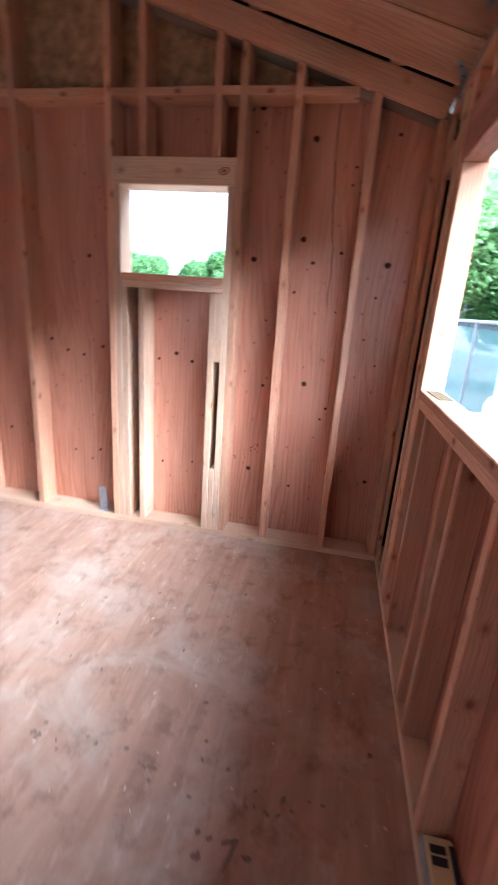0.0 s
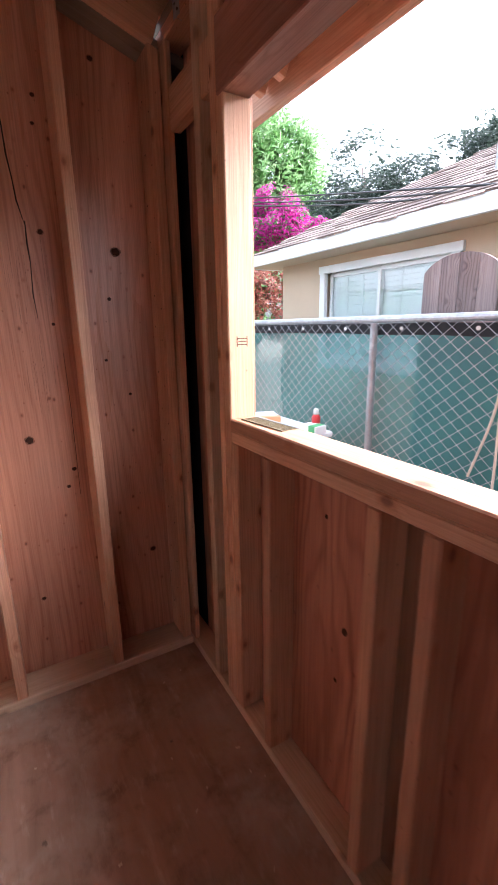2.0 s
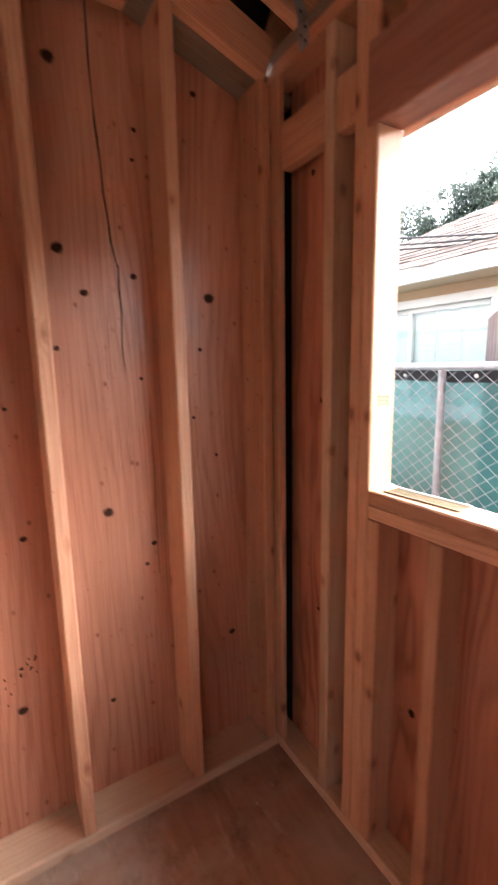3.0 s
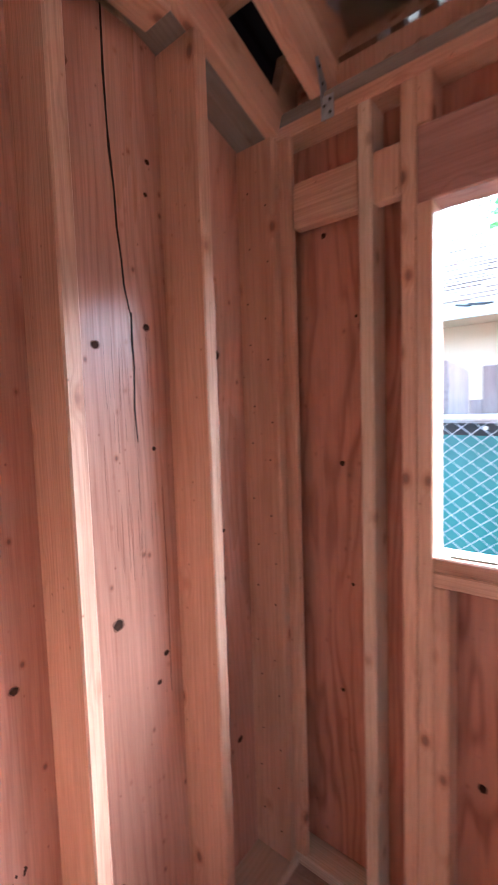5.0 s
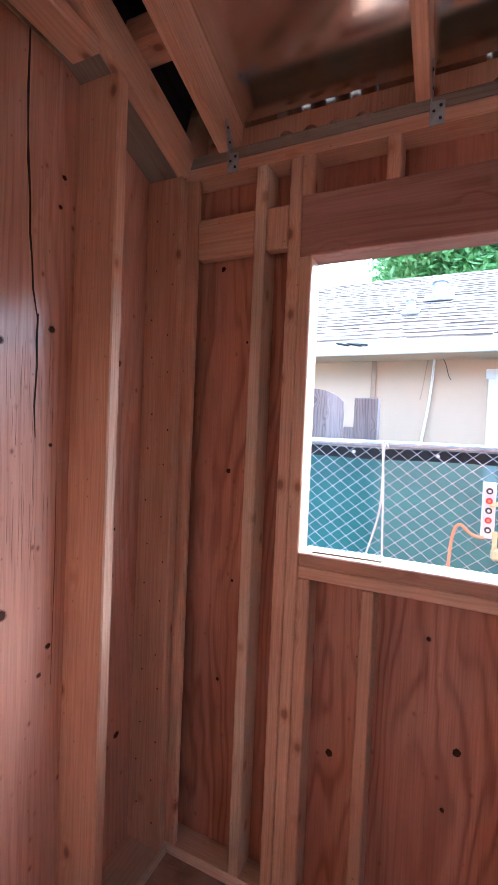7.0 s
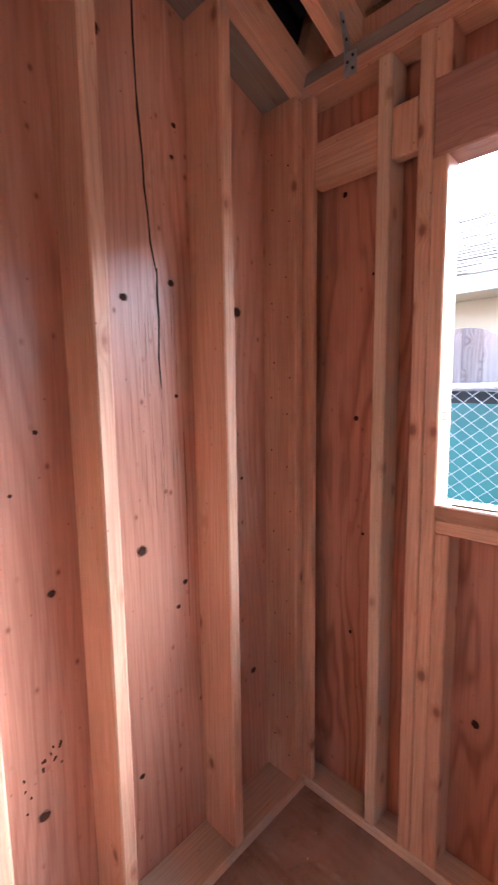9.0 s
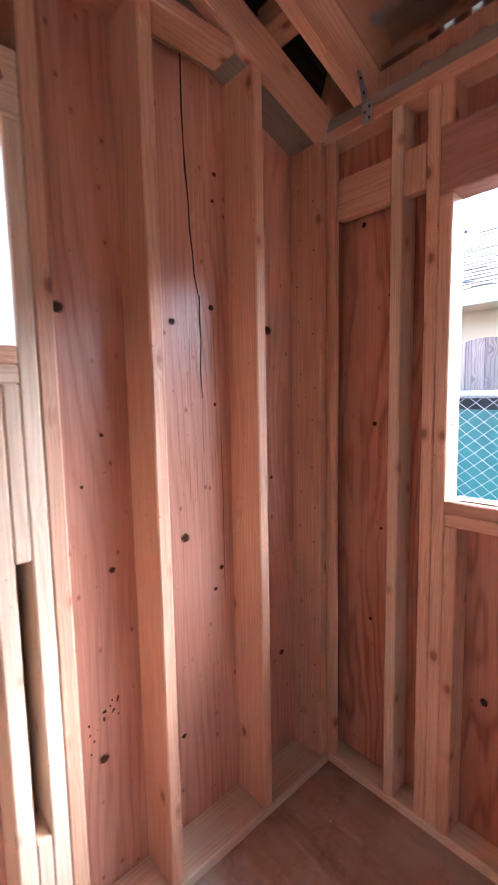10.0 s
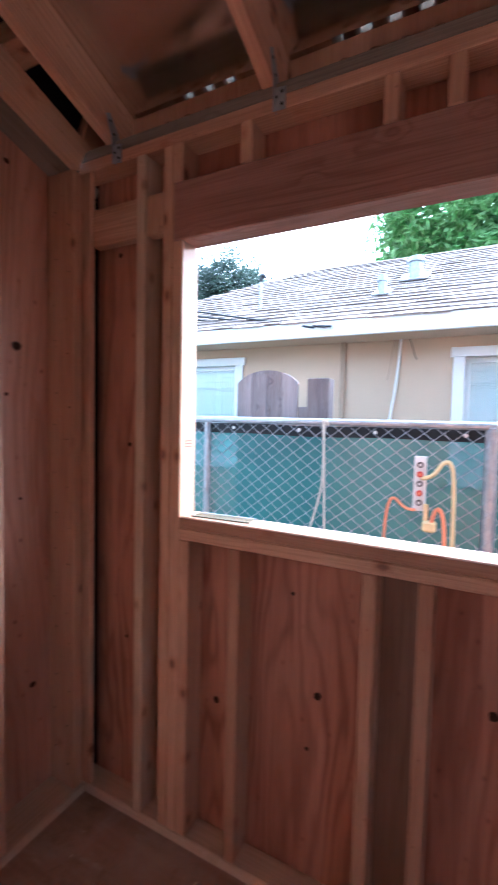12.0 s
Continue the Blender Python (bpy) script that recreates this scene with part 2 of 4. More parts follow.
# ---- plan ----
EF, ES = 0.600, 0.687          # east wall: stud face, inside of its sheathing
NF, NS = 2.683, 2.823          # north wall
T = 0.038                      # thickness of the lumber
WEST, SOUTH, RIDGE = -3.7, -1.5, -1.55
PITCH = 0.336


def gable(x):
    """Underside of the sloping plate on the gable wall."""
    return 2.451 - PITCH * (x if x > RIDGE else 2 * RIDGE - x)


def rafter_low(x):
    return 2.337 - PITCH * ((x if x > RIDGE else 2 * RIDGE - x) - EF)


DECK = 0.163                   # deck above the rafters' underside


def deck_low(x):
    return rafter_low(x) + DECK


# ---- floor ----
floor = tagged(part("floor", box_bm(ES + 0.02 - WEST, NS + 0.02 - SOUTH, 0.03), SUBFLOOR, None, "", pose((ES + WEST) / 2, (NS + SOUTH) / 2, -0.015)),
               "dusty reddish plywood subfloor with scuffs and dark smudges", "floor", "", "structure")

# ---- north wall ----
north = holder("wall_north", "open framed gable wall of fir studs with plywood sheathing", "wall", "structure")


def n_stud(name, x0, z0=T, z1=None, mat=FIR, y0=NF, label=""):
    if z1 is None:
        return lumber(name, (x0, x0 + T), (y0, NS), (z0, gable(x0 + T / 2)), mat, north, label, top=gable)
    return lumber(name, (x0, x0 + T), (y0, NS), (z0, z1), mat, north, label)


lumber("bottom_plate", (WEST, EF), (NF, NS), (0, T), FIR_PALE, north)
for x0 in (-3.26, -2.85, -2.44, -2.03, -1.62):
    n_stud("stud", x0)
n_stud("king_stud", -1.075)
n_stud("trimmer_stud", -1.036, T, 1.968, FIR_PALE)
n_stud("trimmer_stud", -0.412, T, 1.968, FIR_PALE, label="pale fresh trimmer stud")
n_stud("king_stud", -0.373)
n_stud("stud", -0.109)
n_stud("stud", 0.252)
n_stud("corner_stud", 0.556, y0=NF + 0.006)
lumber("header", (-1.036, -0.374), (NF, NS), (1.968, 2.096), FIR_PALE, north, "pale window header with a big knot")
for z0 in (1.458, 1.496):
    lumber("window_sill_plate", (-0.998, -0.412), (NF, NS), (z0, z0 + T), FIR_PALE if z0 < 1.48 else FIR, north)
n_stud("cripple_stud", -0.998, T, 1.458, FIR_PALE)
n_stud("cripple_stud", -0.896, T, 1.458, FIR_PALE)
n_stud("cripple_stud", -0.484, T, 1.458, FIR_PALE)
lumber("filler_block", (-0.445, -0.413), (NF, NF + 0.09), (1.085, 1.458), FIR_PALE, north)
lumber("filler_block", (-0.445, -0.413), (NF, NF + 0.09), (T, 0.445), FIR_PALE, north)
n_stud("cripple_stud", -0.887, 2.096)
n_stud("cripple_stud", -0.498, 2.096)
# blocking row
edges = [(-3.222, -2.85), (-2.812, -2.44), (-2.402, -2.03), (-1.992, -1.62), (-1.582, -1.075), (-1.036, -0.887), (-0.849, -0.498), (-0.46, -0.373), (-0.335, -0.109)]
for x0, x1 in edges:
    lumber("blocking", (x0, x1), (NF + 0.001, NS), (2.357, 2.395), FIR, north)
lumber("blocking", (-0.071, 0.186), (NF + 0.001, NF + 0.09), (2.35, 2.387), FIR, north, "pinkish flat block under the sloping plate")
# sheathing: boards between the studs, with the window cut out, and darker strand board above
for x0, x1 in ((WEST, -2.49), (-2.488, -1.272), (-1.27, -1.01)):
    lumber("sheathing_panel", (x0, x1), (NS, NS + 0.012), (0, 2.39), PLY, north, upright=True)
lumber("sheathing_panel", (-1.008, -0.356), (NS, NS + 0.012), (0, 1.532), PLY, north, upright=True)
lumber("sheathing_panel", (-1.008, -0.356), (NS, NS + 0.012), (1.969, 2.39), PLY, north, upright=True)
lumber("sheathing_panel", (-0.354, -0.092), (NS, NS + 0.012), (0, 2.39), PLY, north, upright=True)
lumber("sheathing_panel", (-0.09, 0.27), (NS, NS + 0.012), (0, 2.39), PLY, north, upright=True)
# black sheet behind the corner: its colour gives the unlit cavity its dark
lumber("dark_gap_strip", (0.58, ES + 0.03), (NS + 0.0125, NS + 0.017), (0, 2.4), FELT_AND_GAP, north)
lumber("sheathing_panel", (0.272, 0.640), (NS, NS + 0.012), (0, gable(0.48)), PLY, north, upright=True, top=lambda x: gable(x) + 0.03)
bm = bmesh.new()
tops = [(WEST, 2.392), (0.276, 2.392), (0.276, deck_low(0.276)), (RIDGE, deck_low(RIDGE)), (WEST, deck_low(WEST))]
lo = [bm.verts.new((x, NS, z)) for x, z in tops]
hi = [bm.verts.new((x, NS + 0.012, z)) for x, z in tops]
bm.faces.new(lo), bm.faces.new(hi[::-1])
for i in range(5):
    j = (i + 1) % 5
    bm.faces.new((lo[j], lo[i], hi[i], hi[j]))
bmesh.ops.recalc_face_normals(bm, faces=bm.faces)
part("gable_sheathing", bm, OSB, north, "dark strand board above the blocking")
# sloping plates on top
for x0, x1 in ((RIDGE, EF + 0.09), (2 * RIDGE - EF - 0.09, RIDGE)):
    ymid = (NF + NS) / 2
    beam("sloping_plate", (x0, ymid + 0.015, gable(x0) + 0.02), (x1, ymid + 0.015, gable(x1) + 0.02), NS - NF - 0.032, 0.038, GREY_WOOD, north, "grey weathered sloping top plate")
    n0, n1 = max(x0, 2 * RIDGE - EF), min(x1, EF - 0.012)
    beam("gable_nailer", (n0, NF + 0.011, gable(n0) + 0.058), (n1, NF + 0.011, gable(n1) + 0.058), T, 0.11, FIR, north)
    # black strip added to darken the gable gap and stop light leaking in
    beam("dark_gap_strip", (x0, NF + 0.05, gable(x0) + 0.175), (x1, NF + 0.05, gable(x1) + 0.175), 0.01, 0.165, FELT_AND_GAP, north)
# black strip under the deck darkens the gap next to the gable
beam("dark_gap_strip", (RIDGE, NF - 0.03, deck_low(RIDGE) - 0.006), (EF, NF - 0.03, deck_low(EF) - 0.006), 0.11, 0.004, FELT_AND_GAP, north)
for x0 in (0.3, -0.35, -1.0):
    lumber("gap_block", (x0, x0 + 0.09), (2.585, NF + 0.03), (rafter_low(x0) + 0.03, rafter_low(x0) + 0.1), FIR, north)


# ---- east wall ----
east = holder("wall_east", "open framed wall of fir studs with a large unglazed window opening", "wall", "structure")
WIN0, WIN1, SILL, HEAD = 0.40, 2.263, 1.108, 1.973


def e_stud(name, y0, z0=T, z1=2.266, mat=FIR):
    return lumber(name, (EF, ES), (y0, y0 + T), (z0, z1), mat, east)


lumber("bottom_plate", (EF, ES), (SOUTH, NS), (0, T), FIR_PALE, east)
lumber("top_plate", (EF, ES), (SOUTH, NS), (2.266, 2.304), FIR, east)
lumber("top_plate", (EF + 0.004, ES), (SOUTH, NS), (2.304, 2.342), GREY_WOOD, east, "grey weathered upper plate")
# pale wood on this stud stands in for light on its front edge
e_stud("stud", 2.413, mat=FIR_PALE)
lumber("end_stud", (EF, EF + 0.022), (2.655, 2.75), (T, 2.266), FIR, east, upright=True)
e_stud("king_stud", WIN1 + T + 0.001)
e_stud("trimmer_stud", WIN1, T, HEAD, FIR)
e_stud("trimmer_stud", WIN0 - T, T, HEAD)
e_stud("king_stud", WIN0 - 2 * T)
for y0 in (-0.1, -0.5, -0.91, -1.31):
    e_stud("stud", y0)
for y0 in (WIN1 - T, 2.040, 1.640, 1.502, 1.205, 0.80, WIN0 + 0.002):
    e_stud("cripple_stud", y0, T, 1.032)
for z0 in (1.032, 1.070):
    lumber("window_sill_plate", (EF, ES + 0.012), (WIN0, WIN1), (z0, z0 + T), FIR, east)
lumber("header", (EF, ES), (WIN0 - T, WIN1 + T), (HEAD, 2.15), HEADER_WOOD, east, "dark reddish window header timber")
for y0 in (WIN1 + 0.001, 2.028, 1.631, 1.488, 1.2, 0.8):
    e_stud("cripple_stud", y0, 2.15, 2.266)
for y0, y1 in ((2.4515, 2.6545), (2.3405, 2.4125)):
    lumber("blocking", (EF + 0.006, EF + 0.044), (y0, y1), (2.008, 2.136), FIR, east)
# sheathing
lumber("sheathing_panel", (ES, ES + 0.012), (WIN1 + 0.012, 2.712), (0, 2.342), PLY_RED, east, upright=True)
lumber("sheathing_panel", (ES, ES + 0.012), (1.66, WIN1 + 0.010), (0, 1.032), PLY_RED, east, upright=True)
lumber("sheathing_strip", (ES - 0.003, ES + 0.012), (1.521, 1.658), (0, 1.032), BROWN_PLY, east, "greyish brown sheathing strip between two studs", upright=True)
lumber("sheathing_panel", (ES, ES + 0.012), (WIN0, 1.519), (0, 1.032), PLY_RED, east, upright=True)
lumber("sheathing_panel", (ES, ES + 0.012), (WIN0, WIN1 + 0.010), (1.99, 2.342), PLY_RED, east, upright=True)
lumber("sheathing_panel", (ES, ES + 0.012), (SOUTH, WIN0 - 0.002), (0, 2.342), PLY_RED, east, upright=True)
# east side of the corner cavity, its shade put in as black
lumber("dark_gap_strip", (ES + 0.013, ES + 0.018), (2.6, NS + 0.03), (0, 2.40), FELT_AND_GAP, east, "black strip that darkens the corner gap")

# ---- plain unseen walls that close the place ----
west = holder("wall_west", "plain plywood sheathed wall", "wall", "structure")
lumber("sheathing_panel", (WEST - 0.012, WEST), (SOUTH, NS), (0, 2.376), PLY, west, upright=True)
south = holder("wall_south", "unseen plywood sheathed wall with an opening added to let in light", "wall", "structure")
# added opening, sized to bring fill light into the room
D0, D1, DS = -2.6, -1.6, 0.9
for x0, x1, z0, z1 in ((WEST, D0, 0, 2.37), (D1, ES, 0, 2.37), (D0, D1, 2.05, 2.37), (D0, D1, 0, DS)):
    lumber("sheathing_panel", (x0, x1), (SOUTH - 0.1, SOUTH), (z0, z1), PLY, south, upright=True)
bm = bmesh.new()
tops = [(WEST, 2.372), (ES, 2.372), (ES, deck_low(ES)), (RIDGE, deck_low(RIDGE)), (WEST, deck_low(WEST))]
lo = [bm.verts.new((x, SOUTH - 0.05, z)) for x, z in tops]
hi = [bm.verts.new((x, SOUTH - 0.02, z)) for x, z in tops]
bm.faces.new(lo), bm.faces.new(hi[::-1])
for i in range(5):
    j = (i + 1) % 5
    bm.faces.new((lo[j], lo[i], hi[i], hi[j]))
bmesh.ops.recalc_face_normals(bm, faces=bm.faces)
part("gable_sheathing", bm, OSB, south)

# ---- roof ----
roof = holder("roof_frame", "fir rafters with eave blocks and fascia board", "roof", "structure")
EAVE = 1.02
RAFTERS = [2.55] + [1.964 - 0.61 * i for i in range(6)]
for y0 in RAFTERS:
    for s in (0, 1):
        a = (RIDGE, y0 + T / 2, rafter_low(RIDGE) + 0.081)
        xe = EAVE if s == 0 else 2 * RIDGE - EAVE
        b = (xe, y0 + T / 2, rafter_low(xe) + 0.081)
        beam("rafter", a, b, T, 0.154, FIR, roof)
bm = bmesh.new()
for xs, lift in (((EAVE + 0.05, RIDGE, 2 * RIDGE - EAVE), 0.0),):
    rows = [[bm.verts.new((x, y, deck_low(x) + dz)) for x in xs] for y, dz in ((SOUTH - 0.3, 0), (NS + 0.3, 0), (NS + 0.3, 0.03), (SOUTH - 0.3, 0.03))]
    for i in range(4):
        for k in range(2):
            bm.faces.new((rows[i][k], rows[i][k + 1], rows[(i + 1) % 4][k + 1], rows[(i + 1) % 4][k]))
bmesh.ops.recalc_face_normals(bm, faces=bm.faces)
tagged(part("ceiling", bm, FOIL), "roof deck faced with shiny reflective foil", "ceiling", "", "structure")
for x0, x1 in ((RIDGE, EAVE + 0.05), (2 * RIDGE - EAVE, RIDGE)):
    yy = (NS + SOUTH) / 2
    beam("underlayment", (x0, yy, deck_low(x0) + 0.036), (x1, yy, deck_low(x1) + 0.036), NS - SOUTH + 0.6, 0.006, FELT_AND_GAP, roof, "black roofing underlayment")
lumber("fascia", (EAVE, EAVE + T), (SOUTH - 0.3, NS + 0.3), (2.165, deck_low(EAVE) - 0.005), FIR, roof, "reddish fascia board at the eave")


def vent_block(y0, y1):
    """Eave block between two rafters with four round vent holes near its top."""
    bm = bmesh.new()
    zlo, zhi = 2.342, deck_low(0.727) - 0.001
    n, r, seg = 4, 0.025, 16
    zc = 2.386
    step = 0.08
    mid = (y0 + y1) / 2
    for x in (0.688, 0.726):
        for i in range(n):
            yc = mid + (i - 1.5) * step
            ring = [bm.verts.new((x, yc + r * math.cos(2 * math.pi * k / seg), zc + r * math.sin(2 * math.pi * k / seg))) for k in range(seg)]
            rim = []
            for k in range(seg):
                c, s = math.cos(2 * math.pi * k / seg), math.sin(2 * math.pi * k / seg)
                f = 1 / max(abs(c), abs(s))
                rim.append(bm.verts.new((x, yc + c * f * step / 2, (zc + s * f * (zhi - zc)) if s > 0 else (zc + s * f * (zc - zlo)))))
            for k in range(seg):
                j = (k + 1) % seg
                bm.faces.new((ring[k], ring[j], rim[j], rim[k]))
    bm.verts.ensure_lookup_table()
    half = len(bm.verts) // 2
    for i in range(n):
        base = i * seg * 2
        for k in range(seg):
            j = (k + 1) % seg
            bm.faces.new((bm.verts[base + k], bm.verts[half + base + k], bm.verts[half + base + j], bm.verts[base + j]))
    for ya, yb in ((y0, mid - 2 * step), (mid + 2 * step, y1)):
        bmesh.ops.create_cube(bm, size=1, matrix=Matrix.Translation((0.708, (ya + yb) / 2, (zlo + zhi) / 2)) @ Matrix.Diagonal((0.038, yb - ya, zhi - zlo, 1)))
    bmesh.ops.remove_doubles(bm, verts=bm.verts, dist=1e-5)
    bmesh.ops.recalc_face_normals(bm, faces=bm.faces)
    return part("vent_block", bm, FIR, roof)


for a, b in zip(RAFTERS[1:], RAFTERS):
    vent_block(a + T, b)
lumber("vent_block", (0.688, 0.726), (2.583, NS + 0.012), (2.342, deck_low(0.727)), FIR, roof)
beam("rafter", (0.6, 2.70, rafter_low(0.6) + 0.081), (EAVE, 2.70, rafter_low(EAVE) + 0.081), T, 0.154, FIR, roof)

# ---- outdoors ----
GROUND = -0.42
tagged(part("ground", box_bm(600, 600, 0.2), SOIL, None, "", pose(0, 0, GROUND - 0.1)), "bare trodden earth yard between shed and fence", "ground", "", "structure")
lumber("foundation", (WEST, ES), (SOUTH, NS), (GROUND, -0.031), FIR, None)
tagged(bpy.data.objects["foundation"], "timber skirt under the shed floor", "foundation", "", "structure")


def cloth_material():
    m, n, l, b = material("green_screen")
    c = n.new("ShaderNodeTexCoord").outputs["Object"]
    r = ramp(n, [(0.3, (0.015, 0.14, 0.14)), (0.7, (0.035, 0.22, 0.21))])
    l.new(noise_tex(n, l, c, 2.2, 5, 0.6), r.inputs["Fac"])
    l.new(r.outputs[0], b.inputs["Base Color"])
    b.inputs["Roughness"].default_value = 0.7
    t, mx = n.new("ShaderNodeBsdfTransparent"), n.new("ShaderNodeMixShader")
    mx.inputs[0].default_value = 0.74
    l.new(t.outputs[0], mx.inputs[1])
    l.new(b.outputs[0], mx.inputs[2])
    l.new(mx.outputs[0], n["Material Output"].inputs["Surface"])
    return m


def glass_material():
    m, n, l, b = material("window_glass")
    tr, gl, mx = n.new("ShaderNodeBsdfTransparent"), n.new("ShaderNodeBsdfGlossy"), n.new("ShaderNodeMixShader")
    tr.inputs["Color"].default_value = (0.94, 0.97, 0.97, 1)
    gl.inputs["Roughness"].default_value = 0.02
    mx.inputs[0].default_value = 0.07
    l.new(tr.outputs[0], mx.inputs[1])
    l.new(gl.outputs[0], mx.inputs[2])
    l.new(mx.outputs[0], n["Material Output"].inputs["Surface"])
    return m


def leaf_material(name, a, b_c):
    m, n, l, b = material(name)
    g = n.new("ShaderNodeNewGeometry")
    r = ramp(n, [(0, a), (1, b_c)])
    l.new(g.outputs["Random Per Island"], r.inputs["Fac"])
    l.new(r.outputs[0], b.inputs["Base Color"])
    b.inputs["Roughness"].default_value = 0.55
    tr, ad = n.new("ShaderNodeBsdfTranslucent"), n.new("ShaderNodeMixShader")
    l.new(r.outputs[0], tr.inputs["Color"])
    ad.inputs[0].default_value = 0.45
    l.new(b.outputs[0], ad.inputs[1])
    l.new(tr.outputs[0], ad.inputs[2])
    l.new(ad.outputs[0], n["Material Output"].inputs["Surface"])
    return m


CLOTH, GLASS = cloth_material(), glass_material()
BLACK_HEM = painted("black_hem", (0.015, 0.02, 0.025), 0.8)
ROOFING = painted("shingle_grit", (0.26, 0.2, 0.17), 0.95, 0, 0.35, 9, 0.6, 120)
BLIND = painted("pale_blind", (0.86, 0.88, 0.88), 0.6)
ROPE = painted("pale_rope", (0.62, 0.58, 0.5), 0.85)
ORANGE = painted("orange_cord", (0.75, 0.27, 0.13), 0.5)
YELLOW = painted("yellow_strap", (0.72, 0.58, 0.3), 0.6)
RED = painted("red_plastic", (0.5, 0.03, 0.03), 0.4)
BLACK = painted("black_plastic", (0.02, 0.02, 0.022), 0.45)
GREEN_CARD = painted("green_card", (0.08, 0.4, 0.14), 0.6)
KRAFT = painted("orange_card", (0.62, 0.3, 0.14), 0.7)
BARK = painted("bark", (0.16, 0.12, 0.09), 0.95, 0, 0.4, 8, 0.8, 20)
CONDUIT = painted("brown_pipe", (0.36, 0.26, 0.18), 0.6)

# chain-link fence with a green privacy screen
FX, TOPZ = 1.97, 1.41
fence = holder("chain_link_fence", "galvanised chain-link fence backed with green privacy screen", "fence")
Y0, Y1 = -6.0, 9.0
for y in (-4.0, -2.2, -0.4, 1.36, 3.05, 4.85, 6.65, 8.45):
    post = part("post", cyl_bm(0.022 if y != 1.36 else 0.032, TOPZ - GROUND, 14), GALV, fence, "", pose(FX + 0.012, y, (TOPZ + GROUND) / 2))
    part("cap", cyl_bm(0.026 if y != 1.36 else 0.036, 0.03, 14, 0.016), GALV, post, "", pose(0, 0, (TOPZ - GROUND) / 2 + 0.005))
part("top_rail", cyl_bm(0.021, Y1 - Y0, 12), GALV, fence, "", pose(FX, (Y0 + Y1) / 2, TOPZ, 90))
# woven wires: two families of diagonals, each with a small crimp at the crossings
bm = bmesh.new()
PIT, R = 0.092, 0.0017
low, high = GROUND + 0.03, TOPZ - 0.015


def wire_strip(bm, a, b, r):
    a, b = Vector(a), Vector(b)
    way = (b - a).normalized()
    u = way.cross(Vector((1, 0, 0))).normalized() * r
    v = Vector((1, 0, 0)) * r
    q = [[bm.verts.new(p + w) for w in (u, v, -u, -v)] for p in (a, b)]
    for k in range(4):
        j = (k + 1) % 4
        bm.faces.new((q[0][k], q[0][j], q[1][j], q[1][k]))


span = high - low
rise = span / 0.78
y = Y0
while y < Y1 - rise:
    wire_strip(bm, (FX - 0.024, y, low), (FX - 0.020, y + rise, high), R)
    wire_strip(bm, (FX - 0.020, y + rise, low), (FX - 0.024, y, high), R)
    y += PIT
mesh_ob = part("wire_mesh", bm, GALV, fence, "diamond woven steel wire")
mesh_ob["kind"] = "stuff"
# screen with slack folds, and its dark hem with ties
bm = bmesh.new()
cols, rows_n = 300, 14
grid = []
for i in range(cols + 1):
    y = Y0 + (Y1 - Y0) * i / cols
    row = []
    for j in range(rows_n + 1):
        z = GROUND + (TOPZ - 0.055 - GROUND) * j / rows_n
        if j == rows_n:
            z += 0.012 * noise.noise((y * 2.3, 1.7, 0))
        row.append(bm.verts.new((FX + 0.056 + 0.008 * noise.noise((y * 1.4, z * 1.2, 5)), y, z)))
    grid.append(row)
for i in range(cols):
    for j in range(rows_n):
        bm.faces.new((grid[i][j], grid[i + 1][j], grid[i + 1][j + 1], grid[i][j + 1]))
part("privacy_screen", bm, CLOTH, fence, "translucent teal green mesh fabric")
bm = bmesh.new()
grid = []
for i in range(cols + 1):
    y = Y0 + (Y1 - Y0) * i / cols
    a = 0.012 * noise.noise((y * 2.3, 1.7, 0))
    grid.append([bm.verts.new((FX + dx, y, TOPZ + dz + a)) for dx, dz in ((0.044, -0.085), (0.024, -0.02), (0.027, -0.02), (0.047, -0.085))])
for i in range(cols):
    for j in range(4):
        k = (j + 1) % 4
        bm.faces.new((grid[i][j], grid[i + 1][j], grid[i + 1][k], grid[i][k]))
part("hem", bm, BLACK_HEM, fence, "black reinforced hem")
y = 0.1
while y < 6:
    part("grommet", cyl_bm(0.011, 0.006, 10), WHITE, fence, "", pose(FX + 0.03, y, TOPZ - 0.052, 0, 90, 0))
    y += 0.46

# things on the fence
rope = holder("rope", "pale doubled rope hanging from the fence rail", "rope")
tube("strand", [(FX - 0.03, 2.215, TOPZ + 0.02), (FX - 0.035, 2.225, 1.3), (FX - 0.03, 2.2, 1.05), (FX - 0.03, 2.27, 0.85), (FX - 0.03, 2.33, 0.65)], 0.006, ROPE, rope)
tube("strand", [(FX - 0.034, 2.23, TOPZ + 0.02), (FX - 0.04, 2.21, 1.25), (FX - 0.035, 2.21, 1.0), (FX - 0.035, 2.2, 0.85), (FX - 0.03, 2.2, 0.6)], 0.006, ROPE, rope)
tube("knot_loop", [(FX - 0.02, 2.20, TOPZ - 0.02), (FX - 0.03, 2.21, TOPZ + 0.026), (FX + 0.02, 2.22, TOPZ + 0.028), (FX + 0.025, 2.23, TOPZ - 0.02)], 0.007, ROPE, rope)
gauge = holder("pressure_gauge_strip", "white strip with black and red dials on the fence", "gauge")
part("backplate", box_bm(0.02, 0.062, 0.29, 0.004), WHITE, gauge, "", pose(FX - 0.04, 1.685, 1.1))
for k in range(5):
    dial = part("dial", cyl_bm(0.016, 0.012, 16), RED if k % 2 else BLACK, gauge, "", pose(FX - 0.055, 1.685, 1.20 - 0.05 * k, 0, 90, 0))
    part("rim", cyl_bm(0.008, 0.004, 14), WHITE if k % 2 == 0 else ORANGE, dial, "", pose(0, 0, -0.007))
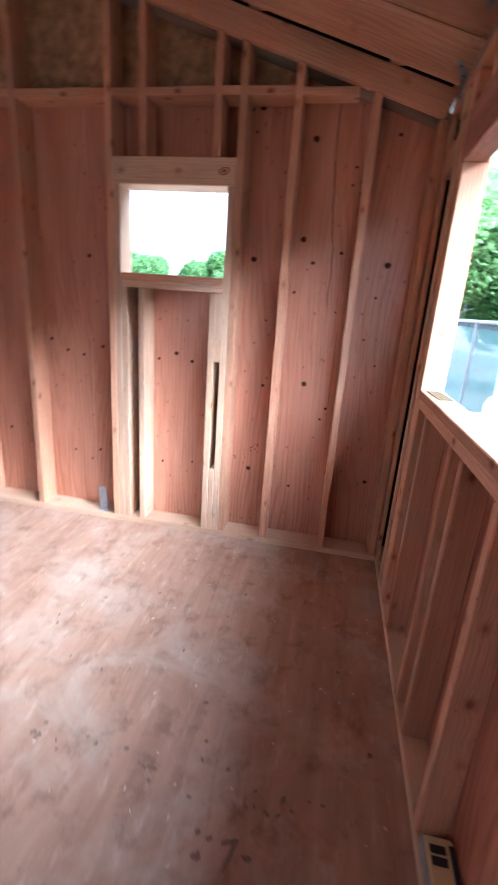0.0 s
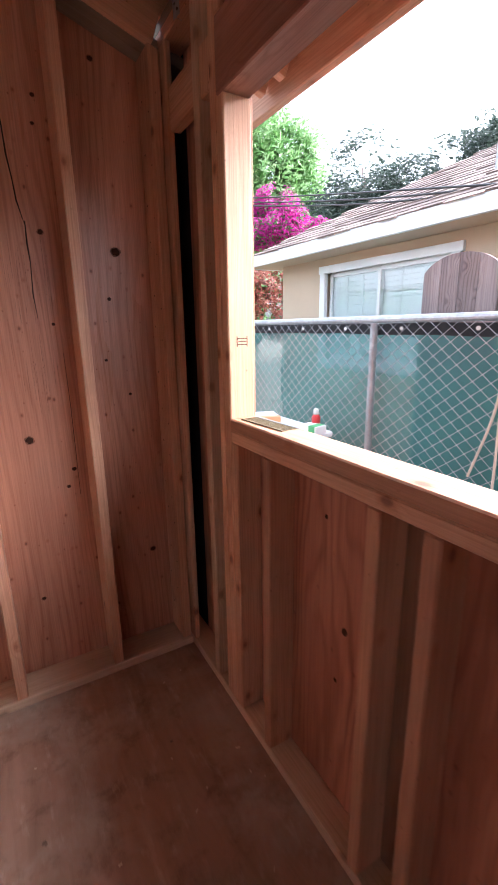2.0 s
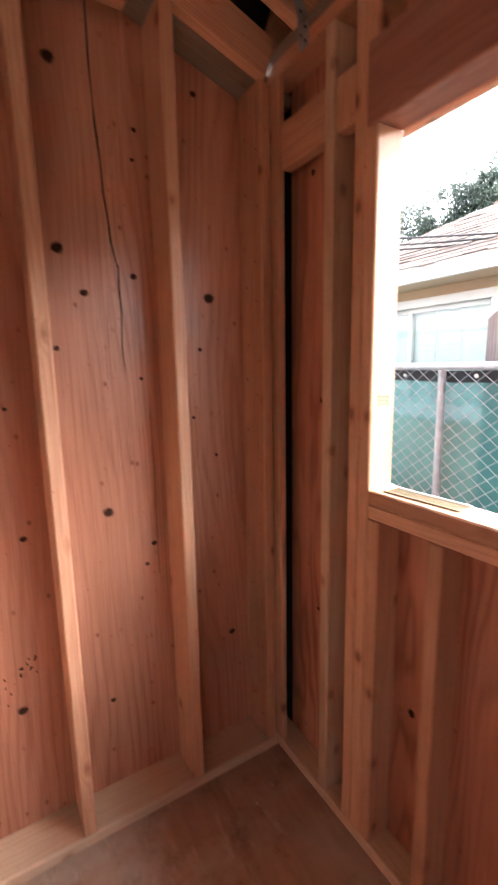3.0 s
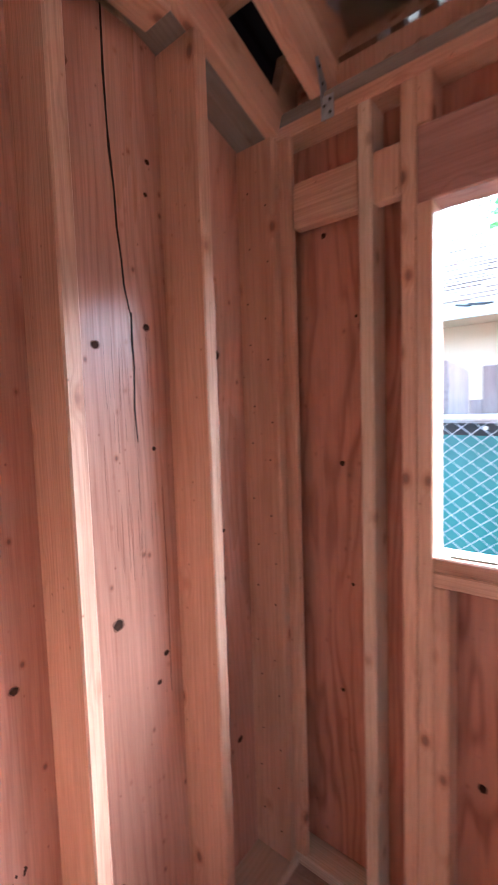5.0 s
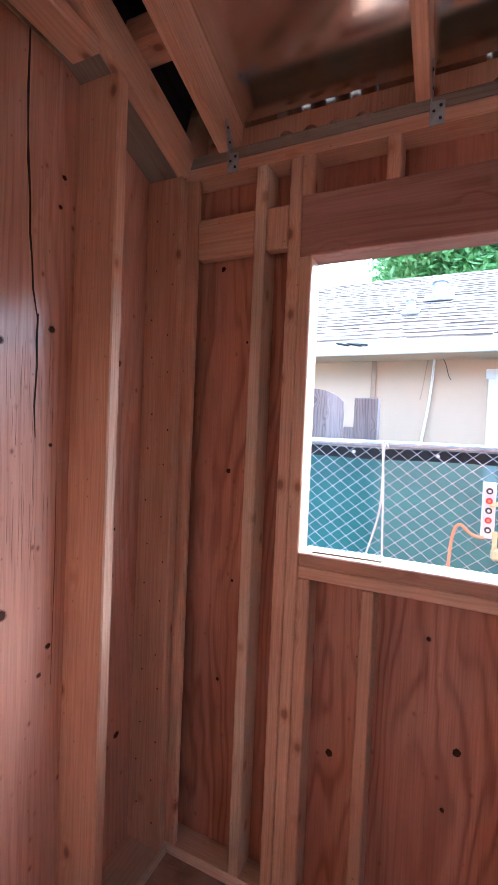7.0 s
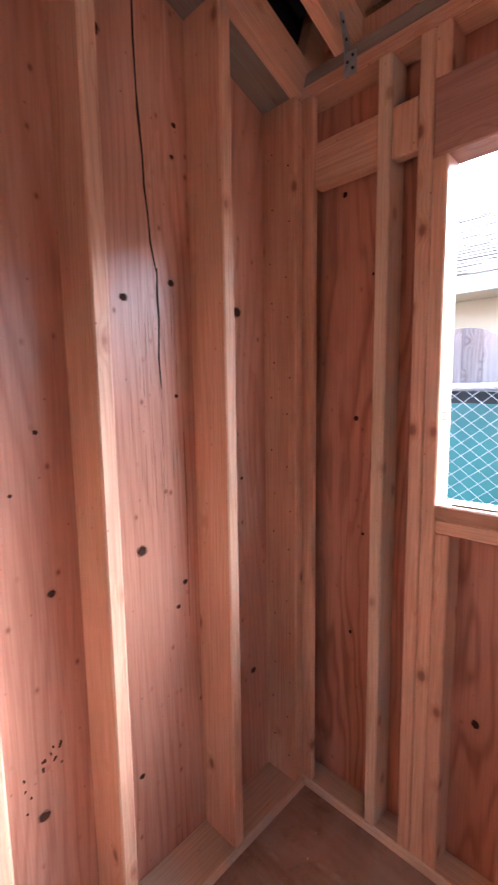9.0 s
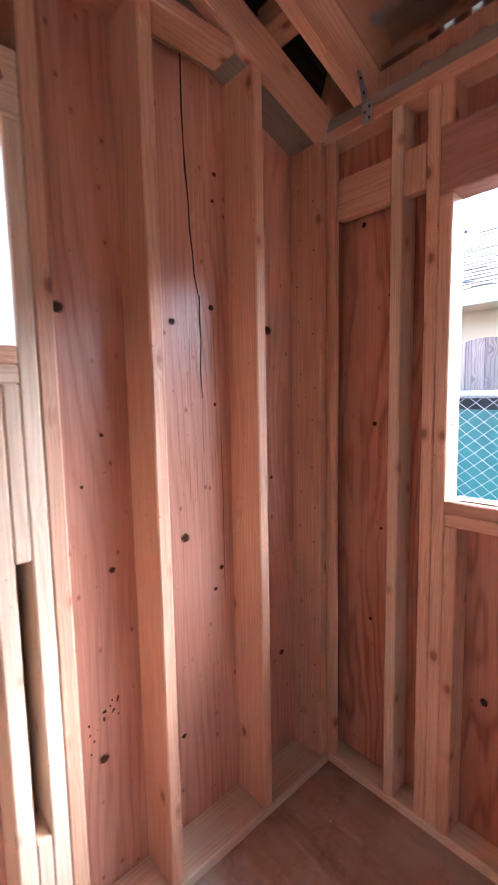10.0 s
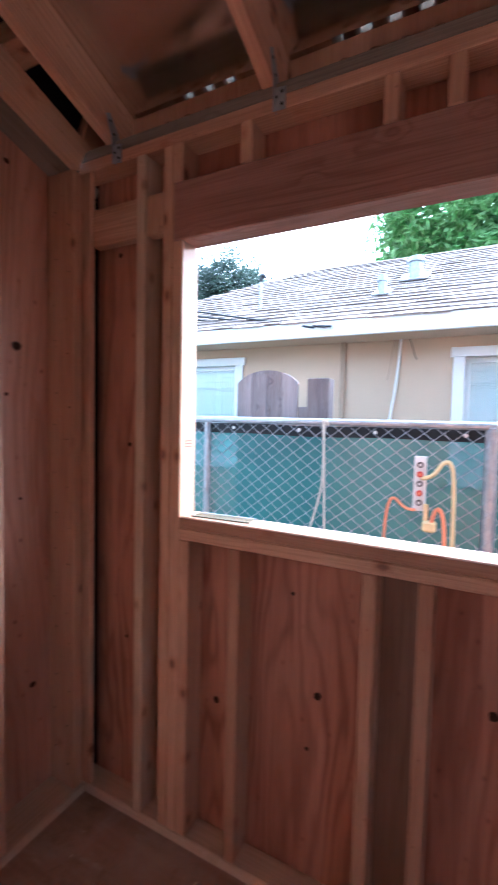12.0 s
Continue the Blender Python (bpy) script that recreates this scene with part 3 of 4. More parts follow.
part("valve", box_bm(0.05, 0.07, 0.06, 0.012), YELLOW, gauge, "cream brass valve body", pose(FX - 0.05, 1.63, 0.88))
part("valve_stem", cyl_bm(0.012, 0.09, 10), YELLOW, gauge, "", pose(FX - 0.05, 1.65, 0.95))
cord = holder("orange_cord", "orange cord looped on the fence", "cord")
tube("cord_line", [(FX - 0.04, 1.865, 0.5), (FX - 0.04, 1.86, 0.8), (FX - 0.05, 1.85, 1.0), (FX - 0.05, 1.80, 1.03), (FX - 0.05, 1.76, 0.95), (FX - 0.05, 1.70, 0.96)], 0.008, ORANGE, cord)
strap = holder("yellow_hose", "pale yellow hose looped down the fence", "hose")
tube("hose_line", [(FX - 0.05, 1.68, 1.13), (FX - 0.06, 1.62, 1.13), (FX - 0.06, 1.585, 1.22), (FX - 0.06, 1.53, 1.24), (FX - 0.05, 1.515, 1.1), (FX - 0.05, 1.515, 0.5)], 0.011, YELLOW, strap)
tube("hose_line", [(FX - 0.06, 1.62, 0.9), (FX - 0.06, 1.60, 1.0), (FX - 0.06, 1.56, 0.98), (FX - 0.05, 1.55, 0.8), (FX - 0.05, 1.55, 0.5)], 0.01, ORANGE, strap, "orange hose")
sign = holder("fence_sign", "small white notice tied to the fence", "sign")
part("plate", box_bm(0.004, 0.2, 0.23, 0.001), WHITE, sign, "", pose(FX - 0.032, 4.72, 1.22))
for k in range(3):
    part("text_bar", box_bm(0.001, 0.12, 0.015), RED, sign, "", pose(FX - 0.0347, 4.72, 1.27 - 0.045 * k))
pipe = holder("white_post", "white plastic pipe standing against the fence", "pipe")
part("pipe_body", cyl_bm(0.035, 1.86 - GROUND, 16), WHITE, pipe, "", pose(1.70, 4.55, (1.86 + GROUND) / 2))

# wooden fence behind
arched = holder("wooden_gate", "weathered arched board gate behind the fence", "gate")
for k in range(4):
    ya = 2.56 + 0.121 * k
    yc = ya + 0.06
    bm = bmesh.new()
    pts = []
    for i in range(7):
        yy = ya + 0.118 * i / 6
        pts.append((yy, 1.60 + 0.17 * math.sqrt(max(0, 1 - ((yy - 2.80) / 0.27) ** 2))))
    ring = [(ya, GROUND + 0.05), (ya + 0.118, GROUND + 0.05)] + pts[::-1]
    mid = Vector((2.38, yc, 0.6))
    f_ = [bm.verts.new(Vector((2.37, a, b)) - mid) for a, b in ring]
    g_ = [bm.verts.new(Vector((2.39, a, b)) - mid) for a, b in ring]
    bm.faces.new(f_), bm.faces.new(g_[::-1])
    for i in range(len(ring)):
        j = (i + 1) % len(ring)
        bm.faces.new((f_[j], f_[i], g_[i], g_[j]))
    bmesh.ops.recalc_face_normals(bm, faces=bm.faces)
    part("board", bm, FENCE_WOOD, arched, "", Matrix.Translation(mid))
for z in (0.2, 1.2):
    lumber("rail", (2.391, 2.43), (2.56, 3.04), (z, z + 0.09), FENCE_WOOD, arched)
wpost = holder("wooden_post", "weathered square wooden post beside the gate", "post")
lumber("post_body", (2.36, 2.48), (2.33, 2.485), (GROUND, 1.705), FENCE_WOOD, wpost)
lumber("side_board", (2.38, 2.40), (2.487, 2.556), (GROUND, 1.51), FENCE_WOOD, wpost)

# table with bottles outside the opening
table = holder("folding_table", "white folding table outside the window opening", "table")
part("tabletop", box_bm(0.62, 0.76, 0.04, 0.01), WHITE, table, "", pose(1.52, 3.585, 0.70))
for lx, ly in ((1.27, 3.28), (1.77, 3.28), (1.27, 3.9), (1.77, 3.9)):
    part("leg", cyl_bm(0.014, 0.68 - GROUND, 10), GALV, table, "", pose(lx, ly, (0.68 + GROUND) / 2))


def lathe(profile, seg=20):
    bm = bmesh.new()
    rings = [[bm.verts.new((r * math.cos(2 * math.pi * k / seg), r * math.sin(2 * math.pi * k / seg), z)) for k in range(seg)] for r, z in profile]
    for a, b in zip(rings, rings[1:]):
        for k in range(seg):
            j = (k + 1) % seg
            bm.faces.new((a[k], a[j], b[j], b[k]))
    bm.faces.new(rings[0][::-1]), bm.faces.new(rings[-1])
    for f in bm.faces:
        f.smooth = True
    return bm


bottle = holder("squeeze_bottle", "small red bottle with a white cap on the table", "bottle", at=pose(1.76, 3.30, 0.72))
part("body", lathe([(0.026, 0), (0.028, 0.006), (0.028, 0.085), (0.02, 0.1), (0.014, 0.105)]), RED, bottle)
part("label_band", lathe([(0.0286, 0.03), (0.0286, 0.045)]), WHITE, bottle)
part("cap", lathe([(0.017, 0.104), (0.017, 0.135), (0.012, 0.14)]), WHITE, bottle)
carton = holder("small_carton", "white and green cardboard carton on the table", "box", at=pose(1.70, 3.255, 0.72, 0, 0, 12))
part("carton_body", box_bm(0.1, 0.14, 0.05, 0.002), WHITE, carton, "", pose(0, 0, 0.025))
part("carton_band", box_bm(0.102, 0.05, 0.051, 0.001), GREEN_CARD, carton, "", pose(0, -0.03, 0.026))
wide = holder("flat_carton", "flat white carton with an orange end on the table", "box", at=pose(1.56, 3.58, 0.72, 0, 0, -20))
part("carton_body", box_bm(0.14, 0.2, 0.08, 0.003), WHITE, wide, "", pose(0, 0, 0.04))
part("carton_end", box_bm(0.142, 0.05, 0.081, 0.002), KRAFT, wide, "", pose(0, -0.08, 0.041))
jug = holder("plastic_jug", "white plastic jug with a handle on the table", "jug", at=pose(1.36, 3.58, 0.72))
part("body", lathe([(0.06, 0), (0.07, 0.02), (0.07, 0.13), (0.045, 0.18), (0.02, 0.2)]), WHITE, jug)
part("cap", lathe([(0.022, 0.2), (0.022, 0.225)]), WHITE, jug)
tube("handle", [(1.36, 3.51, 0.72 + 0.08), (1.36, 3.47, 0.72 + 0.1), (1.36, 3.47, 0.72 + 0.16), (1.36, 3.54, 0.72 + 0.18)], 0.009, WHITE).parent = jug
bpy.data.objects["handle"].matrix_parent_inverse = jug.matrix_world.inverted()

# neighbouring house
house = holder("house", "single-storey tan stucco house with brown shingle roof", "house")
HX, HE, HN = 3.5, 3.1, 6.25
EZ, K = 2.25, 0.5
RX = 6.0
wins = [(3.66, 5.38, 0.95, 1.99), (0.1, 1.57, 0.95, 1.99)]
ys = sorted({-8.0, HN, *[w[0] for w in wins], *[w[1] for w in wins]})


def slab(name, x, y, z, mat, parent, label="", bevel=0.0):
    return part(name, box_bm(x[1] - x[0], y[1] - y[0], z[1] - z[0], bevel), mat, parent, label, pose((x[0] + x[1]) / 2, (y[0] + y[1]) / 2, (z[0] + z[1]) / 2))


def add_box(bm, x, y, z):
    bmesh.ops.create_cube(bm, size=1, matrix=Matrix.Translation(((x[0] + x[1]) / 2, (y[0] + y[1]) / 2, (z[0] + z[1]) / 2)) @ Matrix.Diagonal((x[1] - x[0], y[1] - y[0], z[1] - z[0], 1)))


for a, b in zip(ys, ys[1:]):
    w = [q for q in wins if q[0] == a]
    for z0, z1 in ((GROUND, w[0][2]), (w[0][3], EZ)) if w else ((GROUND, EZ),):
        slab("wall", (HX, HX + 0.15), (a, b), (z0, z1), STUCCO, house)
slab("wall", (HX + 0.15, 8.5), (HN - 0.15, HN), (GROUND, EZ), STUCCO, house)
slab("wall", (8.35, 8.5), (-8, HN - 0.15), (GROUND, EZ), STUCCO, house)
bm = bmesh.new()
add_box(bm, (HE + 0.04, HX), (-8, HN + 0.3), (2.13, 2.15))
add_box(bm, (HX, 8.5), (HN, HN + 0.3), (2.13, 2.15))
part("soffit", bm, STUCCO, house)
for a, b in (((HE, HE + 0.04), (-8, HN + 0.3)), ((HE, 8.9), (HN + 0.3, HN + 0.34))):
    slab("fascia", a, b, (2.125, 2.255), WHITE, house, "white painted fascia", 0.004)
# roof body under the shingles
yn = HN + 0.34
bm = bmesh.new()
p = [bm.verts.new(v) for v in ((HE, -8, EZ), (HE, yn, EZ), (RX, yn - (RX - HE), EZ + K * (RX - HE)), (RX, -8, EZ + K * (RX - HE)), (2 * RX - HE, yn, EZ), (2 * RX - HE, -8, EZ))]
for f in ((0, 1, 2, 3), (1, 4, 2), (4, 5, 3, 2), (0, 3, 5), (0, 5, 4, 1)):
    bm.faces.new([p[i] for i in f])
bmesh.ops.recalc_face_normals(bm, faces=bm.faces)
roof_body = part("roof", bm, ROOFING, house)
# shingle courses with uneven tabs
rnd = random.Random(4)
verts, faces = [], []
up = Vector((1, 0, K)).normalized()
nrm = Vector((-K, 0, 1)).normalized()
course, total = 0.125, (RX - HE) * math.sqrt(1 + K * K)
for c in range(int(total / course)):
    y = -3.0 + rnd.random() * 0.3
    while y < yn:
        wdt = rnd.uniform(0.16, 0.34)
        s0 = c * course - rnd.choice((0, 0, 0.012, 0.02))
        base = Vector((HE, 0, EZ)) + up * s0
        if y + wdt > yn - (base.x - HE):
            break
        th = rnd.uniform(0.008, 0.016)
        q = []
        for ds, lift in ((0, 0.004), (course * 1.15, 0.002)):
            for yy in (y + 0.004, y + wdt):
                for t_ in (0, th if ds == 0 else 0.004):
                    v = base + up * ds + nrm * (lift + t_)
                    q.append((v.x, yy, v.z))
        k = len(verts)
        verts += q
        faces += [(k + a, k + b, k + c_, k + d) for a, b, c_, d in ((1, 3, 7, 5), (0, 2, 3, 1), (0, 1, 5, 4), (2, 6, 7, 3), (4, 5, 7, 6))]
        y += wdt
me = bpy.data.meshes.new("shingles")
me.from_pydata(verts, [], faces)


def shingle_material():
    m, n, l, b = material("shingle_tabs")
    g = n.new("ShaderNodeNewGeometry")
    r = ramp(n, [(0, (0.16, 0.12, 0.105)), (0.5, (0.27, 0.21, 0.18)), (1, (0.36, 0.29, 0.25))])
    l.new(g.outputs["Random Per Island"], r.inputs["Fac"])
    c = n.new("ShaderNodeTexCoord").outputs["Object"]
    s = ramp(n, [(0.3, (0.7, 0.7, 0.7)), (0.7, (1, 1, 1))])
    l.new(noise_tex(n, l, c, 45, 4, 0.7), s.inputs["Fac"])
    l.new(mixed(n, l, "MULTIPLY", 0.8, r.outputs[0], s.outputs[0]), b.inputs["Base Color"])
    b.inputs["Roughness"].default_value = 0.95
    return m


me.materials.append(shingle_material())
sh = new("shingles", me)
sh.parent = roof_body
sh["kind"] = "stuff"
# roof vents
mast = holder("vent_pipe", "thin grey vent pipe with a bent dark top on the roof", "pipe")
tube("pipe_body", [(3.75, 3.55, 2.56), (3.75, 3.55, 2.7), (3.75, 3.55, 2.88)], 0.014, GALV, mast)
tube("bent_top", [(3.75, 3.55, 2.87), (3.75, 3.55, 2.94), (3.75, 3.52, 2.95), (3.75, 3.5, 2.91)], 0.022, BLACK, mast)
for vx, vy, r, h in ((4.43, 2.08, 0.07, 0.2), (3.85, 2.30, 0.04, 0.16)):
    zb = EZ + K * (vx - HE)
    v = part("roof_vent", cyl_bm(r, h, 16), GALV, house, "grey metal roof vent", pose(vx, vy, zb + h / 2))
    part("vent_cap", cyl_bm(r * 1.35, 0.06, 16, r * 0.9), GALV, v, "", pose(0, 0, h / 2))
    part("flashing", box_bm(r * 5, r * 4, 0.012), GALV, v, "", pose(0, 0, -h / 2 + 0.03, 0, -math.degrees(math.atan(K)), 0))
for a, b, z0, z1 in wins:
    w = part("window", box_bm(0.02, b - a, z1 - z0), BLIND, house, "sliding window with pale blinds", pose(HX + 0.12, (a + b) / 2, (z0 + z1) / 2))
    inv = w.matrix_world.inverted()

    def piece(name, x, y, z, mat, label=""):
        ob = slab(name, x, y, z, mat, w, label, 0.003 if mat is WHITE else 0)
        ob.matrix_parent_inverse = inv
        return ob

    piece("trim", (HX - 0.03, HX + 0.02), (a - 0.06, a + 0.03), (z0 - 0.06, z1 - 0.03), WHITE)
    piece("trim", (HX - 0.03, HX + 0.02), (b - 0.03, b + 0.06), (z0 - 0.06, z1 - 0.03), WHITE)
    piece("trim", (HX - 0.032, HX + 0.02), (a - 0.08, b + 0.08), (z1 - 0.03, z1 + 0.05), WHITE)
    piece("trim", (HX - 0.03, HX + 0.02), (a + 0.03, b - 0.03), (z0 - 0.06, z0 + 0.03), WHITE)
    m_ = (a + b) / 2 + 0.05
    for ya, yb, dx in ((a + 0.03, m_, 0.03), (m_ - 0.04, b - 0.03, 0.055)):
        for y0, y1, q0, q1 in ((ya, ya + 0.04, z0 + 0.03, z1 - 0.03), (yb - 0.04, yb, z0 + 0.03, z1 - 0.03), (ya + 0.04, yb - 0.04, z1 - 0.075, z1 - 0.03), (ya + 0.04, yb - 0.04, z0 + 0.03, z0 + 0.075)):
            piece("sash", (HX + dx, HX + dx + 0.025), (y0, y1), (q0, q1), WHITE)
        piece("pane", (HX + dx + 0.01, HX + dx + 0.014), (ya + 0.04, yb - 0.04), (z0 + 0.075, z1 - 0.075), GLASS).visible_shadow = False
        for k in (1, 2):
            yy = ya + 0.04 + (yb - ya - 0.08) * k / 3
            piece("muntin", (HX + dx + 0.016, HX + dx + 0.02), (yy - 0.006, yy + 0.006), (z0 + 0.075, z1 - 0.075), WHITE)
        piece("muntin", (HX + dx + 0.0165, HX + dx + 0.0205), (ya + 0.04, yb - 0.04), (z1 - 0.26, z1 - 0.248), WHITE)
    k = z0 + 0.05
    while k < z1 - 0.03:
        s_ = piece("blind_slat", (HX + 0.09, HX + 0.1), (a + 0.02, b - 0.02), (k, k + 0.046), BLIND)
        k += 0.05
slab("downspout", (HX - 0.035, HX), (2.53, 2.575), (GROUND, 2.13), CONDUIT, house, "brown painted conduit", 0.006)
tube("white_cable", [(HX - 0.02, 2.05, 2.13), (HX - 0.03, 2.06, 1.9), (HX - 0.02, 2.09, 1.6), (HX - 0.02, 2.14, 1.35), (HX - 0.02, 2.15, 0.9)], 0.011, WHITE, house, "white cable down the wall")
tube("loose_wire", [(HX - 0.02, 1.98, 2.13), (HX - 0.05, 1.94, 2.07), (HX - 0.04, 1.95, 2.0), (HX - 0.05, 1.91, 1.95)], 0.003, BLACK, house)
tube("loose_wire", [(HX - 0.02, 2.10, 2.13), (HX - 0.05, 2.12, 2.0), (HX - 0.04, 2.13, 1.85), (HX - 0.05, 2.15, 1.78)], 0.004, CONDUIT, house)
lines = holder("power_lines", "black overhead service cables running to the eave", "cable")
for k, (dz, dy) in enumerate(((0, 0), (0.07, 0.1), (-0.05, -0.05))):
    tube("cable_strand", [(4.6, 12, 4.4 + dz), (4.2, 9.2, 3.62 + dz), (3.95, 6.5, 3.02 + dz), (3.5, 4.0, 2.45 + dz), (3.07, 2.6 + dy, 2.2)], 0.009, BLACK, lines)


# trees
def tree(name, label, at, height, crown_z, radius, flat, mats, leaf, count, seed, gaps=0.35, lobes=9):
    """A tapered trunk with limbs and a crown of many small leaves in uneven lobes."""
    rnd = random.Random(seed)
    x, y = at
    t = holder(name, label, "tree", at=pose(x, y, GROUND))
    bm = bmesh.new()

    def limb(a, b, r0, r1, seg=7):
        a, b = Vector(a), Vector(b)
        way = (b - a).normalized()
        u = way.orthogonal().normalized()
        v = way.cross(u)
        rings = []
        for i in range(5):
            f = i / 4
            c = a.lerp(b, f) + Vector((rnd.uniform(-1, 1), rnd.uniform(-1, 1), 0)) * r0 * 0.5 * (0 < i < 4)
            r = r0 + (r1 - r0) * f
            rings.append([bm.verts.new(c + (u * math.cos(2 * math.pi * k / seg) + v * math.sin(2 * math.pi * k / seg)) * r) for k in range(seg)])
        for p_, q_ in zip(rings, rings[1:]):
            for k in range(seg):
                j = (k + 1) % seg
                bm.faces.new((p_[k], p_[j], q_[j], q_[k]))

    cz = crown_z - GROUND
    fork = max(0.5, cz - radius * flat * 0.8)
    limb((0, 0, 0), (0, 0, fork), radius * 0.07 + 0.03, radius * 0.045 + 0.02, 9)
    centres = []
    for i in range(lobes):
        a = 2 * math.pi * (i / lobes) + rnd.uniform(-0.4, 0.4)
        h = rnd.uniform(-0.75, 0.95)
        q = radius * math.sqrt(max(0.05, 1 - h * h)) * rnd.uniform(0.45, 0.85)
        c = Vector((q * math.cos(a), q * math.sin(a), cz + h * radius * flat * 0.75))
        centres.append((c, radius * rnd.uniform(0.28, 0.5)))
        limb((0, 0, fork * 0.97), c, radius * 0.03 + 0.012, 0.012)
    centres.append((Vector((0, 0, cz)), radius * 0.5))
    part("trunk", bm, BARK, t)
    for mi, (mat, share) in enumerate(mats):
        verts, faces = [], []
        for _ in range(int(count * share)):
            c, r = rnd.choice(centres)
            d = Vector((rnd.gauss(0, 1), rnd.gauss(0, 1), rnd.gauss(0, 1))).normalized()
            p_ = c + Vector((d.x, d.y, d.z * flat ** 0.5)) * r * rnd.uniform(0.35, 1.0) ** 0.6
            if noise.noise(p_ * (2.2 / radius) + Vector((seed, 0, 0))) < -gaps:
                continue
            u = Vector((rnd.gauss(0, 1), rnd.gauss(0, 1), rnd.gauss(0, 1))).normalized() * leaf * rnd.uniform(0.6, 1.3)
            v = u.orthogonal().normalized() * leaf * rnd.uniform(0.35, 0.6)
            w_ = u.cross(v).normalized() * leaf * 0.15
            k = len(verts)
            verts += [tuple(p_ - u), tuple(p_ - v + w_), tuple(p_ + u), tuple(p_ + v + w_)]
            faces += [(k, k + 1, k + 2), (k, k + 2, k + 3)]
        me = bpy.data.meshes.new("crown")
        me.from_pydata(verts, [], faces)
        me.materials.append(mat)
        ob = new("crown" if mi == 0 else "blossom", me)
        ob.parent = t
    return t


LEAF = leaf_material("green_leaf", (0.04, 0.12, 0.03), (0.14, 0.27, 0.08))
LEAF_BRIGHT = leaf_material("bright_leaf", (0.12, 0.28, 0.07), (0.34, 0.52, 0.22))
LEAF_DARK = leaf_material("dusky_leaf", (0.03, 0.055, 0.04), (0.1, 0.135, 0.105))
MAGENTA = leaf_material("magenta_blossom", (0.4, 0.008, 0.2), (0.62, 0.03, 0.36))
RUSSET = leaf_material("russet_leaf", (0.2, 0.045, 0.03), (0.36, 0.12, 0.07))
tree("crape_myrtle", "crape myrtle covered with bright magenta blossom", (6.2, 10.1), 5, 3.45, 1.1, 0.7, ((MAGENTA, 0.75), (LEAF, 0.3)), 0.05, 18000, 3, 0.2, 13)
tree("tall_tree", "tall bright green broadleaf tree", (13.0, 23.2), 13, 8.2, 4.2, 1.3, ((LEAF_BRIGHT, 1),), 0.17, 40000, 5, 0.5, 20)
tree("green_tree", "leafy green garden tree beyond the fence", (5.2, 14.0), 5, 2.6, 2.4, 1.0, ((LEAF, 1),), 0.085, 30000, 7, 0.6, 14)
tree("green_tree", "leafy green garden tree beyond the fence", (2.4, 13.5), 6, 3.6, 2.6, 1.1, ((LEAF_BRIGHT, 1),), 0.09, 34000, 11, 0.6, 14)
tree("japanese_maple", "low russet red maple by the house corner", (4.6, 9.0), 3, 1.7, 1.2, 0.75, ((RUSSET, 0.8), (LEAF, 0.12)), 0.05, 16000, 13, 0.1, 13)
tree("dark_oak", "dusky green oak behind the house", (15.5, 17.0), 9, 6.3, 3.3, 0.75, ((LEAF_DARK, 1),), 0.12, 30000, 17, 0.2, 24)
tree("dark_oak", "dusky green oak behind the house", (16.8, 12.0), 9, 6.0, 3.0, 0.7, ((LEAF_DARK, 1),), 0.12, 26000, 19, 0.2, 24)
tree("shade_tree", "bright green tree rising over the roof", (14.0, 1.6), 9, 6.4, 3.4, 0.9, ((LEAF_BRIGHT, 1),), 0.14, 32000, 23, 0.4, 18)
tree("round_tree", "small round green tree seen through the window", (-5.0, 12.3), 3, 1.7, 1.05, 0.85, ((LEAF, 1),), 0.06, 12000, 29, 0.6, 8)
tree("round_tree", "small round green tree seen through the window", (-3.1, 12.6), 3, 1.75, 1.0, 0.95, ((LEAF, 1),), 0.06, 12000, 31, 0.6, 8)

# ---- indoor details ----
def ellipse(name, plane, at, a, b, mat, parent, thick=0.0012, tilt=0.0, seg=14, rough=0.12, seed=0):
    """A small uneven oval, slightly proud of a wall ('y' or 'x') or floor ('z')."""
    rnd = random.Random(seed)
    bm = bmesh.new()
    lo, hi = [], []
    for k in range(seg):
        t = 2 * math.pi * k / seg
        q = 1 + rnd.uniform(-rough, rough)
        u, v = a * q * math.cos(t), b * q * math.sin(t)
        u, v = u * math.cos(tilt) - v * math.sin(tilt), u * math.sin(tilt) + v * math.cos(tilt)
        for ring, d, s in ((lo, 0, 1), (hi, thick, 0.9)):
            p = {"y": (u * s, -d, v * s), "x": (-d, u * s, v * s), "z": (u * s, v * s, d)}[plane]
            ring.append(bm.verts.new(p))
    bm.faces.new(lo), bm.faces.new(hi[::-1])
    for k in range(seg):
        j = (k + 1) % seg
        bm.faces.new((lo[k], lo[j], hi[j], hi[k]))
    bmesh.ops.recalc_face_normals(bm, faces=bm.faces)
    return part(name, bm, mat, parent, "", Matrix.Translation(at))


